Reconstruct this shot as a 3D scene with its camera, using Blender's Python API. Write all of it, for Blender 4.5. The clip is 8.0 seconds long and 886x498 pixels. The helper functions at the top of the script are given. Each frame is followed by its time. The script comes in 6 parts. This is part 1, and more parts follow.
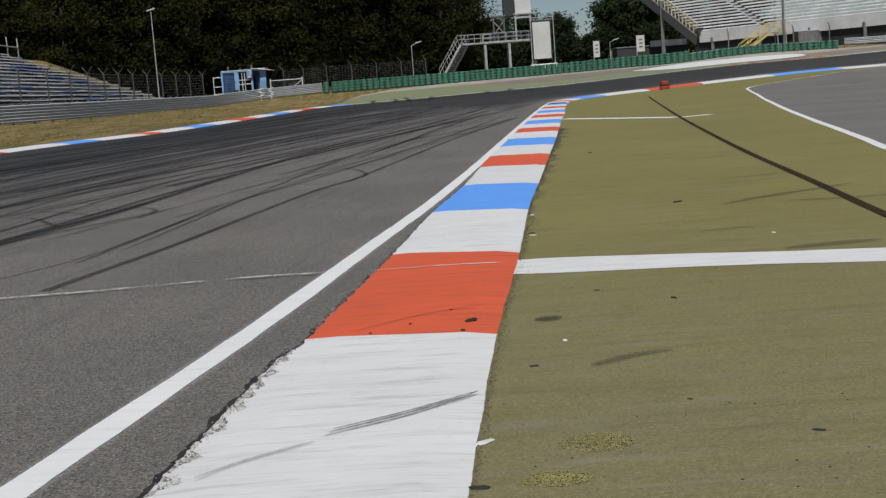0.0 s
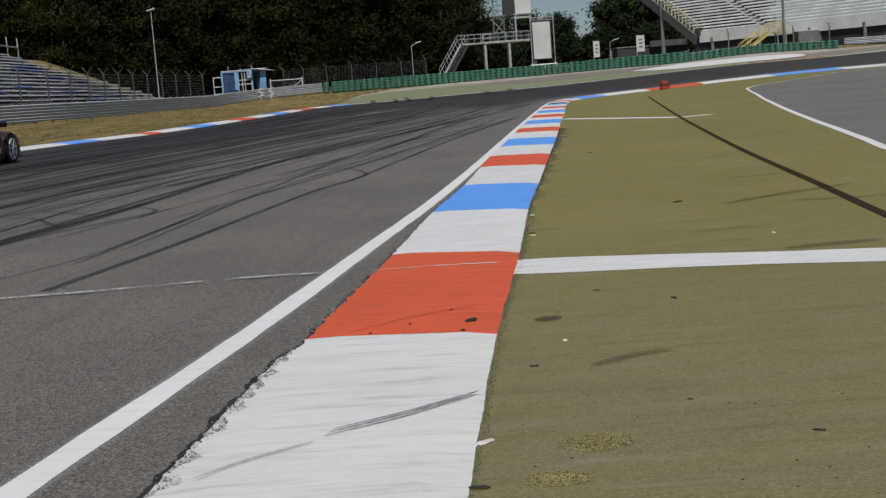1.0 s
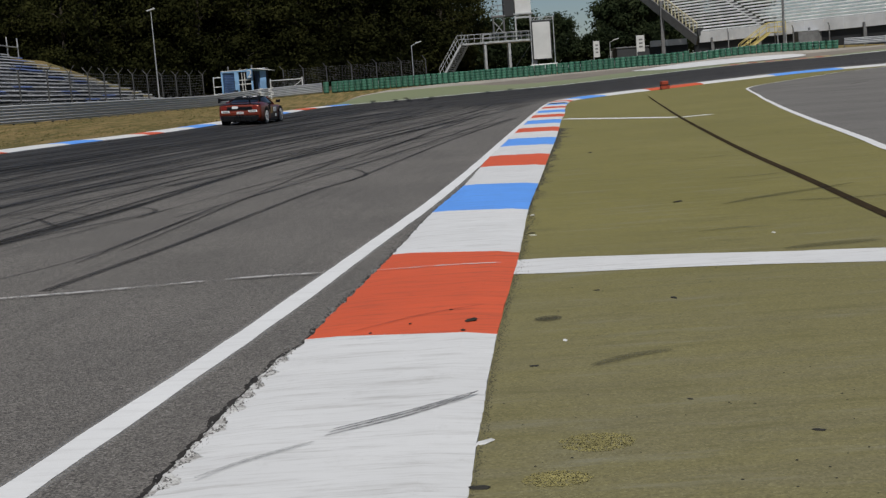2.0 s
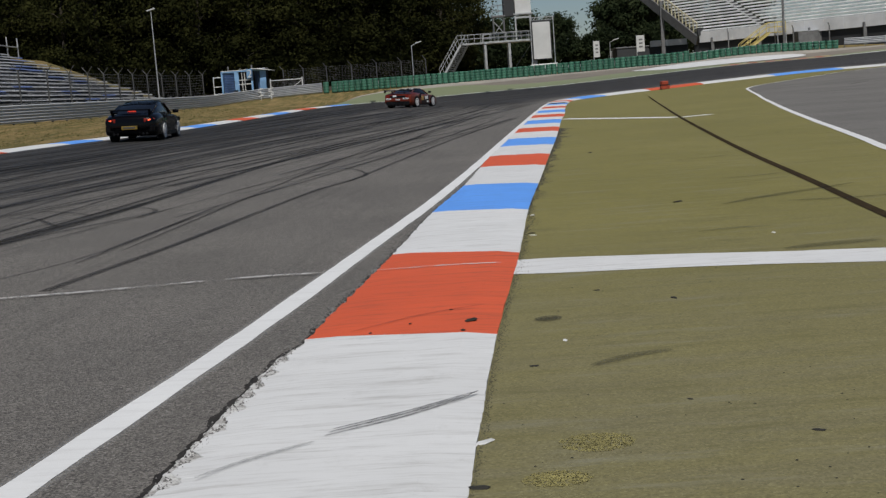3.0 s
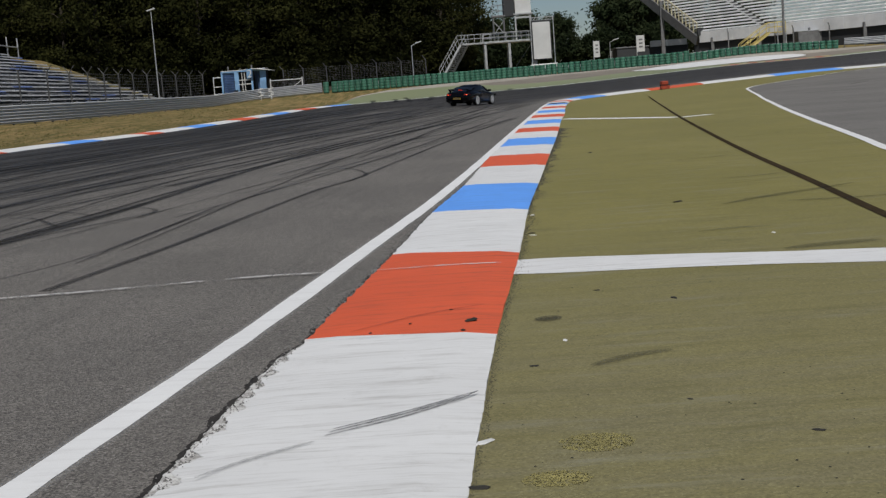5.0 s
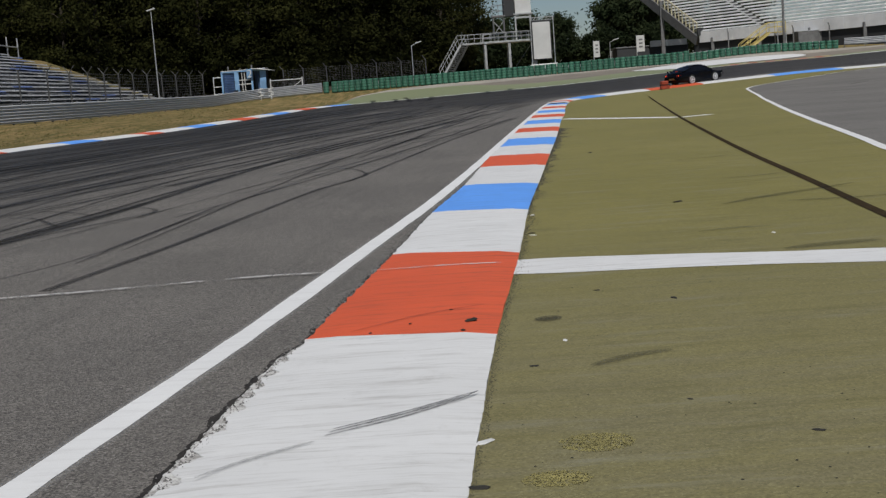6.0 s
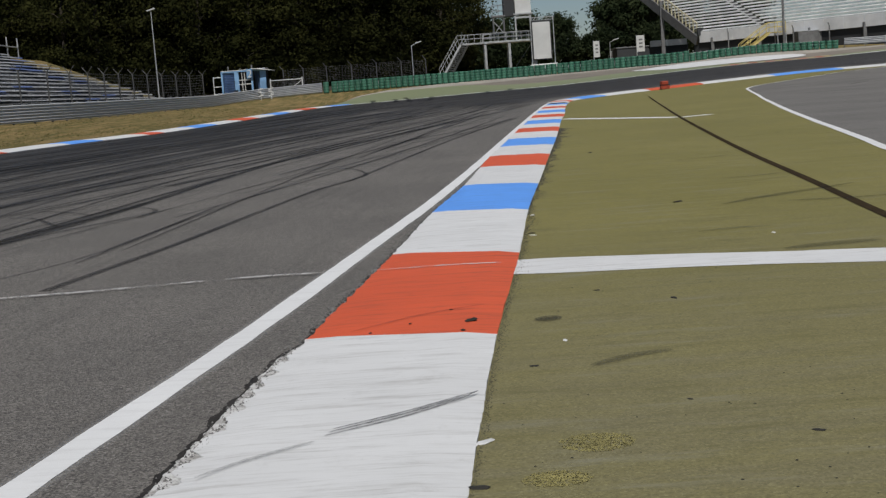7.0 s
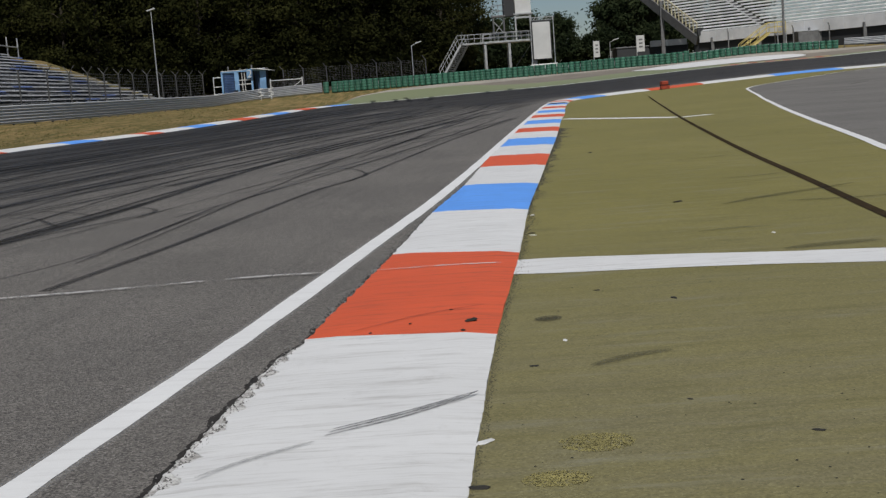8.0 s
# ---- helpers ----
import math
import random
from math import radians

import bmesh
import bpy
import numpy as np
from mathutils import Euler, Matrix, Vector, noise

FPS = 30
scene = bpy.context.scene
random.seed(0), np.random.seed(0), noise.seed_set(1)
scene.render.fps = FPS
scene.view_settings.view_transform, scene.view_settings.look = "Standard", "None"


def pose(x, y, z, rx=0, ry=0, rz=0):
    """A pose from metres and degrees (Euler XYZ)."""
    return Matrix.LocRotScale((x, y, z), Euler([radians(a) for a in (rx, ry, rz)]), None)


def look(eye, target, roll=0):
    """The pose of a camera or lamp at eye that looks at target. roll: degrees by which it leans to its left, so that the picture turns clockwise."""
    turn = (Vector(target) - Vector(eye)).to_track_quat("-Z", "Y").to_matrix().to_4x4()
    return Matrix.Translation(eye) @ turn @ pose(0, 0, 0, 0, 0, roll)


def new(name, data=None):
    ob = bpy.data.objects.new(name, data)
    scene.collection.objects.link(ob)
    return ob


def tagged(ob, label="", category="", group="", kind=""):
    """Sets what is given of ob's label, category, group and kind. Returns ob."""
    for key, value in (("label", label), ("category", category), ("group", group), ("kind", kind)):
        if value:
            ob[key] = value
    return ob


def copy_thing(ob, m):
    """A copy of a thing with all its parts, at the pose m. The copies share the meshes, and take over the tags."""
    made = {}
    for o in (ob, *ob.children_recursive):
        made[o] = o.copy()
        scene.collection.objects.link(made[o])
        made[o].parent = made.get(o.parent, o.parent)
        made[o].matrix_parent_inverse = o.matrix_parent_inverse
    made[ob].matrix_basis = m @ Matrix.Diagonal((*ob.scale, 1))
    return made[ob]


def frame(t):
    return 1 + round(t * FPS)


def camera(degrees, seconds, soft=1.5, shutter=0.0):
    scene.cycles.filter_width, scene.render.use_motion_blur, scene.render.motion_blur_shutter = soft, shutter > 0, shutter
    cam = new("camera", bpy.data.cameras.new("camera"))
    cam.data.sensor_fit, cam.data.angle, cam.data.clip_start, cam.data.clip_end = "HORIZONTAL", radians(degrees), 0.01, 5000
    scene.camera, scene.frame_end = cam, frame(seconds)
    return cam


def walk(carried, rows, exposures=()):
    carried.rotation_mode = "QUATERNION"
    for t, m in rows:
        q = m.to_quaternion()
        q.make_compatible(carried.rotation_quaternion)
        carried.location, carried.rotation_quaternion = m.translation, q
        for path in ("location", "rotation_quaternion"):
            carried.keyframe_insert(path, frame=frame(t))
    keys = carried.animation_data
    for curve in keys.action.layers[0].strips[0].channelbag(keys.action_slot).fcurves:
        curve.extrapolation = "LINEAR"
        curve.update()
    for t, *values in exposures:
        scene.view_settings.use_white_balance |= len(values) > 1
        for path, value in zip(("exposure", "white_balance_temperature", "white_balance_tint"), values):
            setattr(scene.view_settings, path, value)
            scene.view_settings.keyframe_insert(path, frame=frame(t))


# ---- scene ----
cam = camera(38.42, 8.0, soft=1.35)
EYE = (0.0, 0.0, 1.23)
POSE = look(EYE, (0.0, 9.9234, 0.0), 0) @ pose(0, 0, 0, 0, 0, -4.2)
walk(cam, [(0.0, POSE), (8.0, POSE)], [(0.0, 0.44), (0.4, 0.32), (8.0, 0.32)])

# ---- light: high summer sun behind the camera, hazy blue sky ----
SUN_AZ, SUN_EL = radians(174), radians(57)   # azimuth clockwise from +Y
world = bpy.data.worlds.new("world")
scene.world = world
world.use_nodes = True
wn = world.node_tree.nodes
sky = wn.new("ShaderNodeTexSky")
sky.sky_type, sky.sun_disc = "NISHITA", False
sky.sun_elevation, sky.sun_rotation = SUN_EL, SUN_AZ
sky.air_density, sky.dust_density, sky.ozone_density = 0.9, 0.5, 3.5
wn["Background"].inputs[1].default_value = 0.04
world.node_tree.links.new(sky.outputs[0], wn["Background"].inputs[0])
sun = new("sun", bpy.data.lights.new("sun", "SUN"))
sun.data.energy, sun.data.angle, sun.data.color = 3.0, radians(0.55), (1.0, 0.97, 0.91)
to_sun = Vector((math.sin(SUN_AZ) * math.cos(SUN_EL), math.cos(SUN_AZ) * math.cos(SUN_EL), math.sin(SUN_EL)))
sun.matrix_world = look(to_sun * 100, (0, 0, 0))


# ---- materials ----
class Nodes:
    """A material's node tree, with short calls."""
    def __init__(self, name):
        self.m = bpy.data.materials.new(name)
        self.m.use_nodes = True
        self.t = self.m.node_tree
        self.b = self.t.nodes["Principled BSDF"]

    def n(self, kind, **inputs):
        node = self.t.nodes.new("ShaderNode" + kind)
        for k, v in inputs.items():
            self.put(node.inputs[k.replace("_", " ")], v)
        return node

    def put(self, socket, v):
        if isinstance(v, bpy.types.NodeSocket):
            self.t.links.new(v, socket)
        else:
            socket.default_value = v

    def coord(self, which="Object", scale=(1, 1, 1)):
        c = self.n("TexCoord").outputs[which]
        m = self.n("Mapping", Vector=c, Scale=scale)
        return m.outputs[0]

    def noise(self, vec, scale, detail=4.0, rough=0.6):
        return self.n("TexNoise", Vector=vec, Scale=scale, Detail=detail, Roughness=rough).outputs["Fac"]

    def ramp(self, fac, lo, hi, a=0.0, b=1.0):
        r = self.n("MapRange")
        r.interpolation_type = "SMOOTHSTEP"
        for k, v in zip(("Value", "From Min", "From Max", "To Min", "To Max"), (fac, lo, hi, a, b)):
            self.put(r.inputs[k], v)
        return r.outputs[0]

    def math(self, op, a, b=0.0):
        r = self.n("Math")
        r.operation = op
        self.put(r.inputs[0], a)
        self.put(r.inputs[1], b)
        return r.outputs[0]

    def mix(self, fac, a, b):
        r = self.n("MixRGB")
        for k, v in zip(("Fac", "Color1", "Color2"), (fac, a, b)):
            self.put(r.inputs[k], v if isinstance(v, (float, int, bpy.types.NodeSocket)) else (*v, 1.0))
        return r.outputs[0]

    def bump(self, height, strength=0.3, dist=0.01):
        self.put(self.b.inputs["Normal"], self.n("Bump", Height=height, Strength=strength, Distance=dist).outputs[0])

    def done(self, color, rough=0.8, metal=0.0, spec=None):
        self.put(self.b.inputs["Base Color"], color if isinstance(color, bpy.types.NodeSocket) else (*color, 1.0))
        self.put(self.b.inputs["Roughness"], rough)
        self.put(self.b.inputs["Metallic"], metal)
        if spec is not None:
            self.put(self.b.inputs["Specular IOR Level"], spec)
        return self.m


def shade(c, k):
    return tuple(max(0.0, min(1.0, v * k)) for v in c)


def plain(name, color, rough=0.6, metal=0.0, var=0.25, big=1.5, fine=25.0, bump=0.15, spec=None):
    """A painted or raw surface: stains at a large scale, grain at a small one."""
    s = Nodes(name)
    v = s.coord()
    a = s.ramp(s.noise(v, big), 0.3, 0.7)
    f = s.ramp(s.noise(v, fine, 6), 0.3, 0.7)
    r = s.n("ObjectInfo").outputs["Random"]
    c = s.mix(a, shade(color, 1 - var), shade(color, 1 + var * 0.5))
    c = s.mix(s.math("MULTIPLY", f, 0.35), c, shade(color, 1 - var))
    c = s.mix(s.math("MULTIPLY", r, 0.25), c, shade(color, 1 - var))
    s.bump(f, bump, 0.004)
    return s.done(c, s.ramp(a, 0, 1, max(0.05, rough - 0.08), min(1, rough + 0.08)), metal, spec)


def asphalt_material():
    s = Nodes("asphalt")
    v = s.coord()
    uv = s.n("TexCoord").outputs["UV"]
    sep = s.n("SeparateXYZ", Vector=uv)
    u, along = sep.outputs[0], sep.outputs[1]
    grain = s.noise(v, 130, 3, 0.7)
    stone = s.n("TexVoronoi", Vector=v, Scale=120.0).outputs["Distance"]
    patch = s.ramp(s.noise(v, 0.35, 5), 0.3, 0.7)
    c = s.mix(patch, (0.138, 0.127, 0.116), (0.192, 0.177, 0.16))
    coarse = s.noise(v, 26, 6, 0.85)
    cell = s.n("SeparateColor", Color=s.n("TexVoronoi", Vector=v, Scale=115.0).outputs["Color"]).outputs[0]
    c = s.mix(s.ramp(cell, 0.55, 0.0, 0, 0.9), c, (0.045, 0.042, 0.039))
    c = s.mix(s.ramp(cell, 0.72, 1.0, 0, 0.7), c, (0.27, 0.255, 0.235))
    c = s.mix(s.ramp(coarse, 0.5, 0.72, 0, 0.25), c, (0.08, 0.075, 0.07))
    c = s.mix(s.ramp(grain, 0.46, 0.66, 0, 0.9), c, (0.045, 0.042, 0.04))
    c = s.mix(s.ramp(s.noise(v, 55, 2, 0.6), 0.62, 0.72, 0, 0.55), c, (0.27, 0.255, 0.24))
    streak_v = s.n("CombineXYZ", X=s.math("MULTIPLY", u, 34.0), Y=s.math("MULTIPLY", along, 0.035))
    streak = s.ramp(s.noise(streak_v.outputs[0], 1.0, 8, 0.75), 0.44, 0.58)
    fine_v = s.n("CombineXYZ", X=s.math("MULTIPLY", u, 130.0), Y=s.math("MULTIPLY", along, 0.05))
    fine = s.ramp(s.noise(fine_v.outputs[0], 1.0, 6, 0.75), 0.45, 0.58)
    wear_v = s.n("CombineXYZ", X=s.math("MULTIPLY", u, 60.0), Y=s.math("MULTIPLY", along, 0.12))
    c = s.mix(s.ramp(s.noise(wear_v.outputs[0], 1.0, 8, 0.7), 0.5, 0.72, 0, 0.5), c, (0.06, 0.056, 0.053))
    crack = s.n("TexVoronoi", Vector=s.coord(scale=(0.5, 1.6, 1)), Scale=1.3)
    crack.feature = "DISTANCE_TO_EDGE"
    c = s.mix(s.math("MULTIPLY", s.ramp(crack.outputs["Distance"], 0.007, 0.002, 0, 0.55), s.ramp(s.noise(v, 0.8, 4), 0.5, 0.6)), c, (0.04, 0.038, 0.036))
    edge = s.ramp(u, 0.24, 0.54)
    far = s.ramp(along, 118.0, 150.0)
    lane = s.math("MULTIPLY", far, s.ramp(u, 0.0, 0.2))
    outer = s.ramp(u, 0.54, 0.78, 0, 0.85)
    where = s.math("MAXIMUM", s.math("MULTIPLY", edge, 0.95), lane)
    rub = s.math("MULTIPLY", where, s.math("MAXIMUM", streak, s.math("MULTIPLY", fine, 0.8)))
    rub = s.math("MAXIMUM", rub, s.math("MULTIPLY", where, outer))
    rub = s.math("MAXIMUM", rub, s.math("MULTIPLY", lane, 0.75))
    rub = s.math("MAXIMUM", rub, s.math("MULTIPLY", edge, 0.3))
    c = s.mix(s.math("MULTIPLY", rub, 0.95), c, (0.017, 0.0165, 0.017))
    s.bump(s.math("ADD", s.math("ADD", grain, stone), s.math("MULTIPLY", coarse, 0.6)), 0.6, 0.005)
    return s.done(c, s.ramp(rub, 0, 1, 0.86, 0.7), spec=0.3)


def pit_material():
    s = Nodes("pit asphalt")
    v = s.coord()
    patch = s.ramp(s.noise(v, 0.3, 5), 0.3, 0.7)
    grain = s.noise(v, 60, 3, 0.7)
    c = s.mix(patch, (0.13, 0.122, 0.111), (0.175, 0.165, 0.151))
    c = s.mix(s.ramp(s.noise(s.coord(scale=(0.5, 2.0, 1)), 1.6, 8, 0.75), 0.45, 0.72, 0, 0.45), c, (0.09, 0.086, 0.082))
    c = s.mix(s.ramp(grain, 0.45, 0.7), c, (0.09, 0.087, 0.085))
    s.bump(grain, 0.4, 0.004)
    return s.done(c, 0.88, spec=0.25)


def olive_material():
    """Worn olive-green paint on asphalt, the grey showing through in patches."""
    s = Nodes("olive paint")
    v = s.coord()
    big = s.ramp(s.noise(v, 0.25, 5), 0.35, 0.65)
    mid = s.ramp(s.noise(s.coord(scale=(0.6, 2.4, 1)), 1.3, 6, 0.65), 0.35, 0.7)
    grain = s.noise(v, 75, 3, 0.7)
    c = s.mix(big, (0.176, 0.157, 0.04), (0.208, 0.184, 0.052))
    worn = s.n("SeparateXYZ", Vector=v).outputs[1]
    near = s.ramp(worn, 3.0, 13.0, 0.9, 0.1)
    c = s.mix(s.math("MULTIPLY", s.ramp(mid, 0.0, 1.0, 0.72, 1.0), near), c, (0.164, 0.148, 0.088))
    c = s.mix(s.math("MULTIPLY", s.ramp(s.noise(v, 3.0, 6, 0.7), 0.5, 0.75), 0.45), c, (0.115, 0.104, 0.05))
    coarse = s.noise(v, 24, 6, 0.85)
    cell = s.n("SeparateColor", Color=s.n("TexVoronoi", Vector=v, Scale=120.0).outputs["Color"]).outputs[0]
    c = s.mix(s.ramp(cell, 0.45, 0.0, 0, 0.45), c, (0.09, 0.082, 0.04))
    c = s.mix(s.ramp(cell, 0.78, 1.0, 0, 0.32), c, (0.31, 0.285, 0.15))
    c = s.mix(s.ramp(coarse, 0.5, 0.72, 0, 0.16), c, (0.1, 0.09, 0.04))
    c = s.mix(s.ramp(coarse, 0.5, 0.3, 0, 0.18), c, (0.3, 0.265, 0.1))
    c = s.mix(s.ramp(grain, 0.42, 0.68, 0, 0.45), c, (0.095, 0.086, 0.042))
    c = s.mix(s.ramp(grain, 0.68, 0.76, 0, 0.5), c, (0.35, 0.32, 0.2))
    wipe = s.noise(s.coord(scale=(0.5, 3.2, 1)), 1.7, 7, 0.7)
    c = s.mix(s.ramp(wipe, 0.52, 0.72, 0, 0.6), c, (0.2, 0.192, 0.14))
    c = s.mix(s.ramp(wipe, 0.47, 0.32, 0, 0.6), c, (0.115, 0.105, 0.042))
    swept = s.noise(s.coord(scale=(0.7, 7.0, 1)), 1.1, 9, 0.8)
    c = s.mix(s.ramp(swept, 0.52, 0.64, 0, 0.4), c, (0.1, 0.092, 0.04))
    s.bump(grain, 0.5, 0.004)
    return s.done(c, 0.85, spec=0.25)


def paint_material(name, color, dirt=(0.2, 0.19, 0.18), amount=0.5, rough=0.62):
    """Road paint over coarse asphalt, scuffed along the way it is driven."""
    s = Nodes(name)
    v = s.coord()
    scuff = s.noise(s.coord(scale=(0.9, 9.0, 1)), 1.6, 9, 0.75)
    blot = s.noise(v, 1.1, 5)
    grain = s.noise(v, 60, 4, 0.7)
    r = s.n("ObjectInfo").outputs["Random"]
    c = s.mix(s.ramp(blot, 0.35, 0.7), shade(color, 0.93), color)
    c = s.mix(s.math("MULTIPLY", r, 0.08), c, dirt)
    c = s.mix(s.ramp(scuff, 0.48, 0.72, 0, amount), c, dirt)
    c = s.mix(s.ramp(s.noise(v, 6, 7, 0.8), 0.55, 0.75, 0, amount * 0.6), c, dirt)
    c = s.mix(s.ramp(grain, 0.68, 0.76, 0, amount * 0.5), c, shade(dirt, 0.6))
    brush = s.noise(s.coord(scale=(1.6, 26.0, 1)), 1.5, 8, 0.7)
    c = s.mix(s.ramp(brush, 0.5, 0.72, 0, amount * 0.45), c, shade(dirt, 0.9))
    pock = s.n("TexVoronoi", Vector=v, Scale=9.0).outputs["Distance"]
    c = s.mix(s.ramp(pock, 0.035, 0.015, 0, amount), c, shade(dirt, 0.4))
    s.bump(s.math("ADD", s.math("MULTIPLY", grain, 0.5), s.math("ADD", s.math("MULTIPLY", scuff, 0.7), brush)), 0.35, 0.004)
    return s.done(c, rough, spec=0.35)


def grass_material():
    s = Nodes("dry grass")
    v = s.coord()
    big = s.ramp(s.noise(v, 0.12, 6, 0.7), 0.35, 0.65)
    mid = s.ramp(s.noise(s.coord(scale=(1, 0.35, 1)), 0.9, 6, 0.7), 0.35, 0.68)
    fine = s.noise(v, 14, 5, 0.75)
    c = s.mix(big, (0.12, 0.092, 0.032), (0.23, 0.165, 0.075))
    c = s.mix(mid, c, (0.06, 0.068, 0.018))
    tread = s.noise(s.coord(scale=(1.6, 0.16, 1)), 1.1, 7, 0.75)
    c = s.mix(s.ramp(tread, 0.49, 0.59, 0, 0.85), c, (0.28, 0.19, 0.085))
    c = s.mix(s.ramp(tread, 0.48, 0.38, 0, 0.85), c, (0.05, 0.058, 0.016))
    c = s.mix(s.ramp(s.noise(v, 2.6, 7, 0.8), 0.48, 0.66, 0, 0.8), c, (0.24, 0.18, 0.08))
    c = s.mix(s.ramp(fine, 0.4, 0.7, 0, 0.7), c, (0.26, 0.2, 0.095))
    clump = s.noise(s.coord(scale=(1, 0.3, 1)), 5.0, 8, 0.85)
    c = s.mix(s.ramp(clump, 0.5, 0.32, 0, 0.8), c, (0.035, 0.038, 0.012))
    c = s.mix(s.ramp(clump, 0.56, 0.72, 0, 0.6), c, (0.36, 0.27, 0.14))
    s.bump(fine, 0.9, 0.08)
    return s.done(c, 0.95, spec=0.1)


def rubber_mark_material(name, cover=0.6):
    """Rubber laid on the road, broken up by the stones, nothing between."""
    s = Nodes(name)
    v = s.coord()
    uv = s.n("TexCoord").outputs["UV"]
    sep = s.n("SeparateXYZ", Vector=uv)
    grain = s.noise(v, 45, 3, 0.7)
    long = s.n("CombineXYZ", X=s.math("MULTIPLY", sep.outputs[0], 9.0), Y=s.math("MULTIPLY", sep.outputs[1], 0.25))
    band = s.ramp(s.noise(long.outputs[0], 1.0, 4), 0.3, 0.62)
    soft = s.math("MULTIPLY", s.ramp(sep.outputs[0], 0.0, 0.22), s.ramp(sep.outputs[0], 1.0, 0.78))
    a = s.math("MULTIPLY", s.math("MULTIPLY", band, soft), s.ramp(grain, 0.3, 0.6, 0.45, 1.0))
    s.done((0.018, 0.018, 0.019), 0.75, spec=0.3)
    s.put(s.b.inputs["Alpha"], s.math("MULTIPLY", a, cover))
    return s.m


M_ASPHALT = asphalt_material()
M_PIT = pit_material()
M_OLIVE = olive_material()
M_WHITE = paint_material("white road paint", (0.64, 0.64, 0.64), (0.34, 0.33, 0.315), 0.75)
M_RED = paint_material("red road paint", (0.63, 0.1, 0.036), (0.2, 0.055, 0.03), 0.7)
M_BLUE = paint_material("blue road paint", (0.11, 0.32, 0.83), (0.1, 0.17, 0.32), 0.6)
M_GREEN_RUN = paint_material("green run-off paint", (0.19, 0.215, 0.115), (0.16, 0.155, 0.125), 0.6)
M_LINE = paint_material("white line paint", (0.69, 0.69, 0.69), (0.3, 0.29, 0.28), 0.3)
M_GRASS = grass_material()
M_CONCRETE = plain("pale gravel and concrete", (0.34, 0.31, 0.265), 0.9, 0, 0.3, 0.4, 9, 0.4)
M_SHOULDER = plain("brownish shoulder asphalt", (0.19, 0.165, 0.135), 0.9, 0, 0.25, 0.4, 9, 0.3)
M_RUBBER = rubber_mark_material("tyre rubber mark", 0.85)
M_RUBBER_FAINT = rubber_mark_material("faint rubber mark", 0.5)
M_SEAM = plain("dark tar seam", (0.038, 0.027, 0.014), 0.95, 0, 0.35, 2, 30, 0.4, 0.05)
M_TYRE_GREEN = plain("green painted tyre rubber", (0.04, 0.15, 0.095), 0.6, 0, 0.4, 2.0, 20, 0.2)
M_STEEL = plain("galvanised steel", (0.4, 0.41, 0.415), 0.6, 0.1, 0.35, 2.0, 20, 0.15)
M_RAIL = plain("bare galvanised rail", (0.37, 0.38, 0.39), 0.5, 0.1, 0.2, 2.0, 20, 0.05)
M_STEEL_DULL = plain("weathered steel", (0.2, 0.2, 0.2), 0.65, 0.3, 0.35, 2.0, 20, 0.15)
M_TYRE = plain("black tyre rubber", (0.018, 0.018, 0.018), 0.8, 0, 0.2, 6, 40, 0.2)


# ---- building helpers ----
def smooth(t):
    t = max(0.0, min(1.0, t))
    return t * t * (3 - 2 * t)


def soft_plus(u, k):
    return k * math.log1p(math.exp(max(-60, min(60, u / k))))


def ground_z(x, y):
    """The lie of the land: a level infield, a banked bend, a rising run-off and a plateau behind."""
    left, beyond = -1.9 + 0.118 * y - x, y - 86 - 0.12 * (x - 8.5)
    u = left + soft_plus(beyond - left, 2.0)
    u = soft_plus(u, 1.5)
    u = 60 - soft_plus(60 - u, 4.0)
    bank = 0.03 * u * (0.62 + 0.5 * smooth((y - 35) / 35)) + 0.016 * soft_plus(u - 12, 3.0)
    bank += 0.4 * smooth((x - 23) / 11) * smooth((y - 116) / 9)
    return bank + 0.6 * smooth((x - 9) / 21) * smooth((y - 45) / 40)


def curve(points, n):
    """n points evenly spaced by parameter on a Catmull-Rom curve."""
    p = [Vector(q) for q in points]
    p = [2 * p[0] - p[1], *p, 2 * p[-1] - p[-2]]
    out = []
    for i in range(n):
        s = i / (n - 1) * (len(points) - 1)
        k = min(int(s), len(points) - 2)
        t = s - k
        a, b, c, d = p[k:k + 4]
        out.append(0.5 * (2 * b + (c - a) * t + (2 * a - 5 * b + 4 * c - d) * t * t + (3 * b - a - 3 * c + d) * t ** 3))
    return out


def even(points, step):
    """Points at an even step along a polyline."""
    out, left = [points[0]], step
    for a, b in zip(points, points[1:]):
        d = (b - a).length
        at = left
        while at <= d:
            out.append(a.lerp(b, at / d))
            at += step
        left = at - d
    return out


def mesh_object(name, verts, faces, material, parent=None, label="", uvs=None, smooth_faces=False):
    me = bpy.data.meshes.new(name)
    me.from_pydata([tuple(v) for v in verts], [], faces)
    if uvs:
        layer = me.uv_layers.new(name="UVMap")
        loops = [me.loops[i].vertex_index for i in range(len(me.loops))]
        for i, v in enumerate(loops):
            layer.data[i].uv = uvs[v]
    if smooth_faces:
        me.polygons.foreach_set("use_smooth", [True] * len(me.polygons))
    me.materials.append(material)
    me.update()
    ob = new(name, me)
    ob.parent = parent
    if label:
        tagged(ob, label)
    return ob


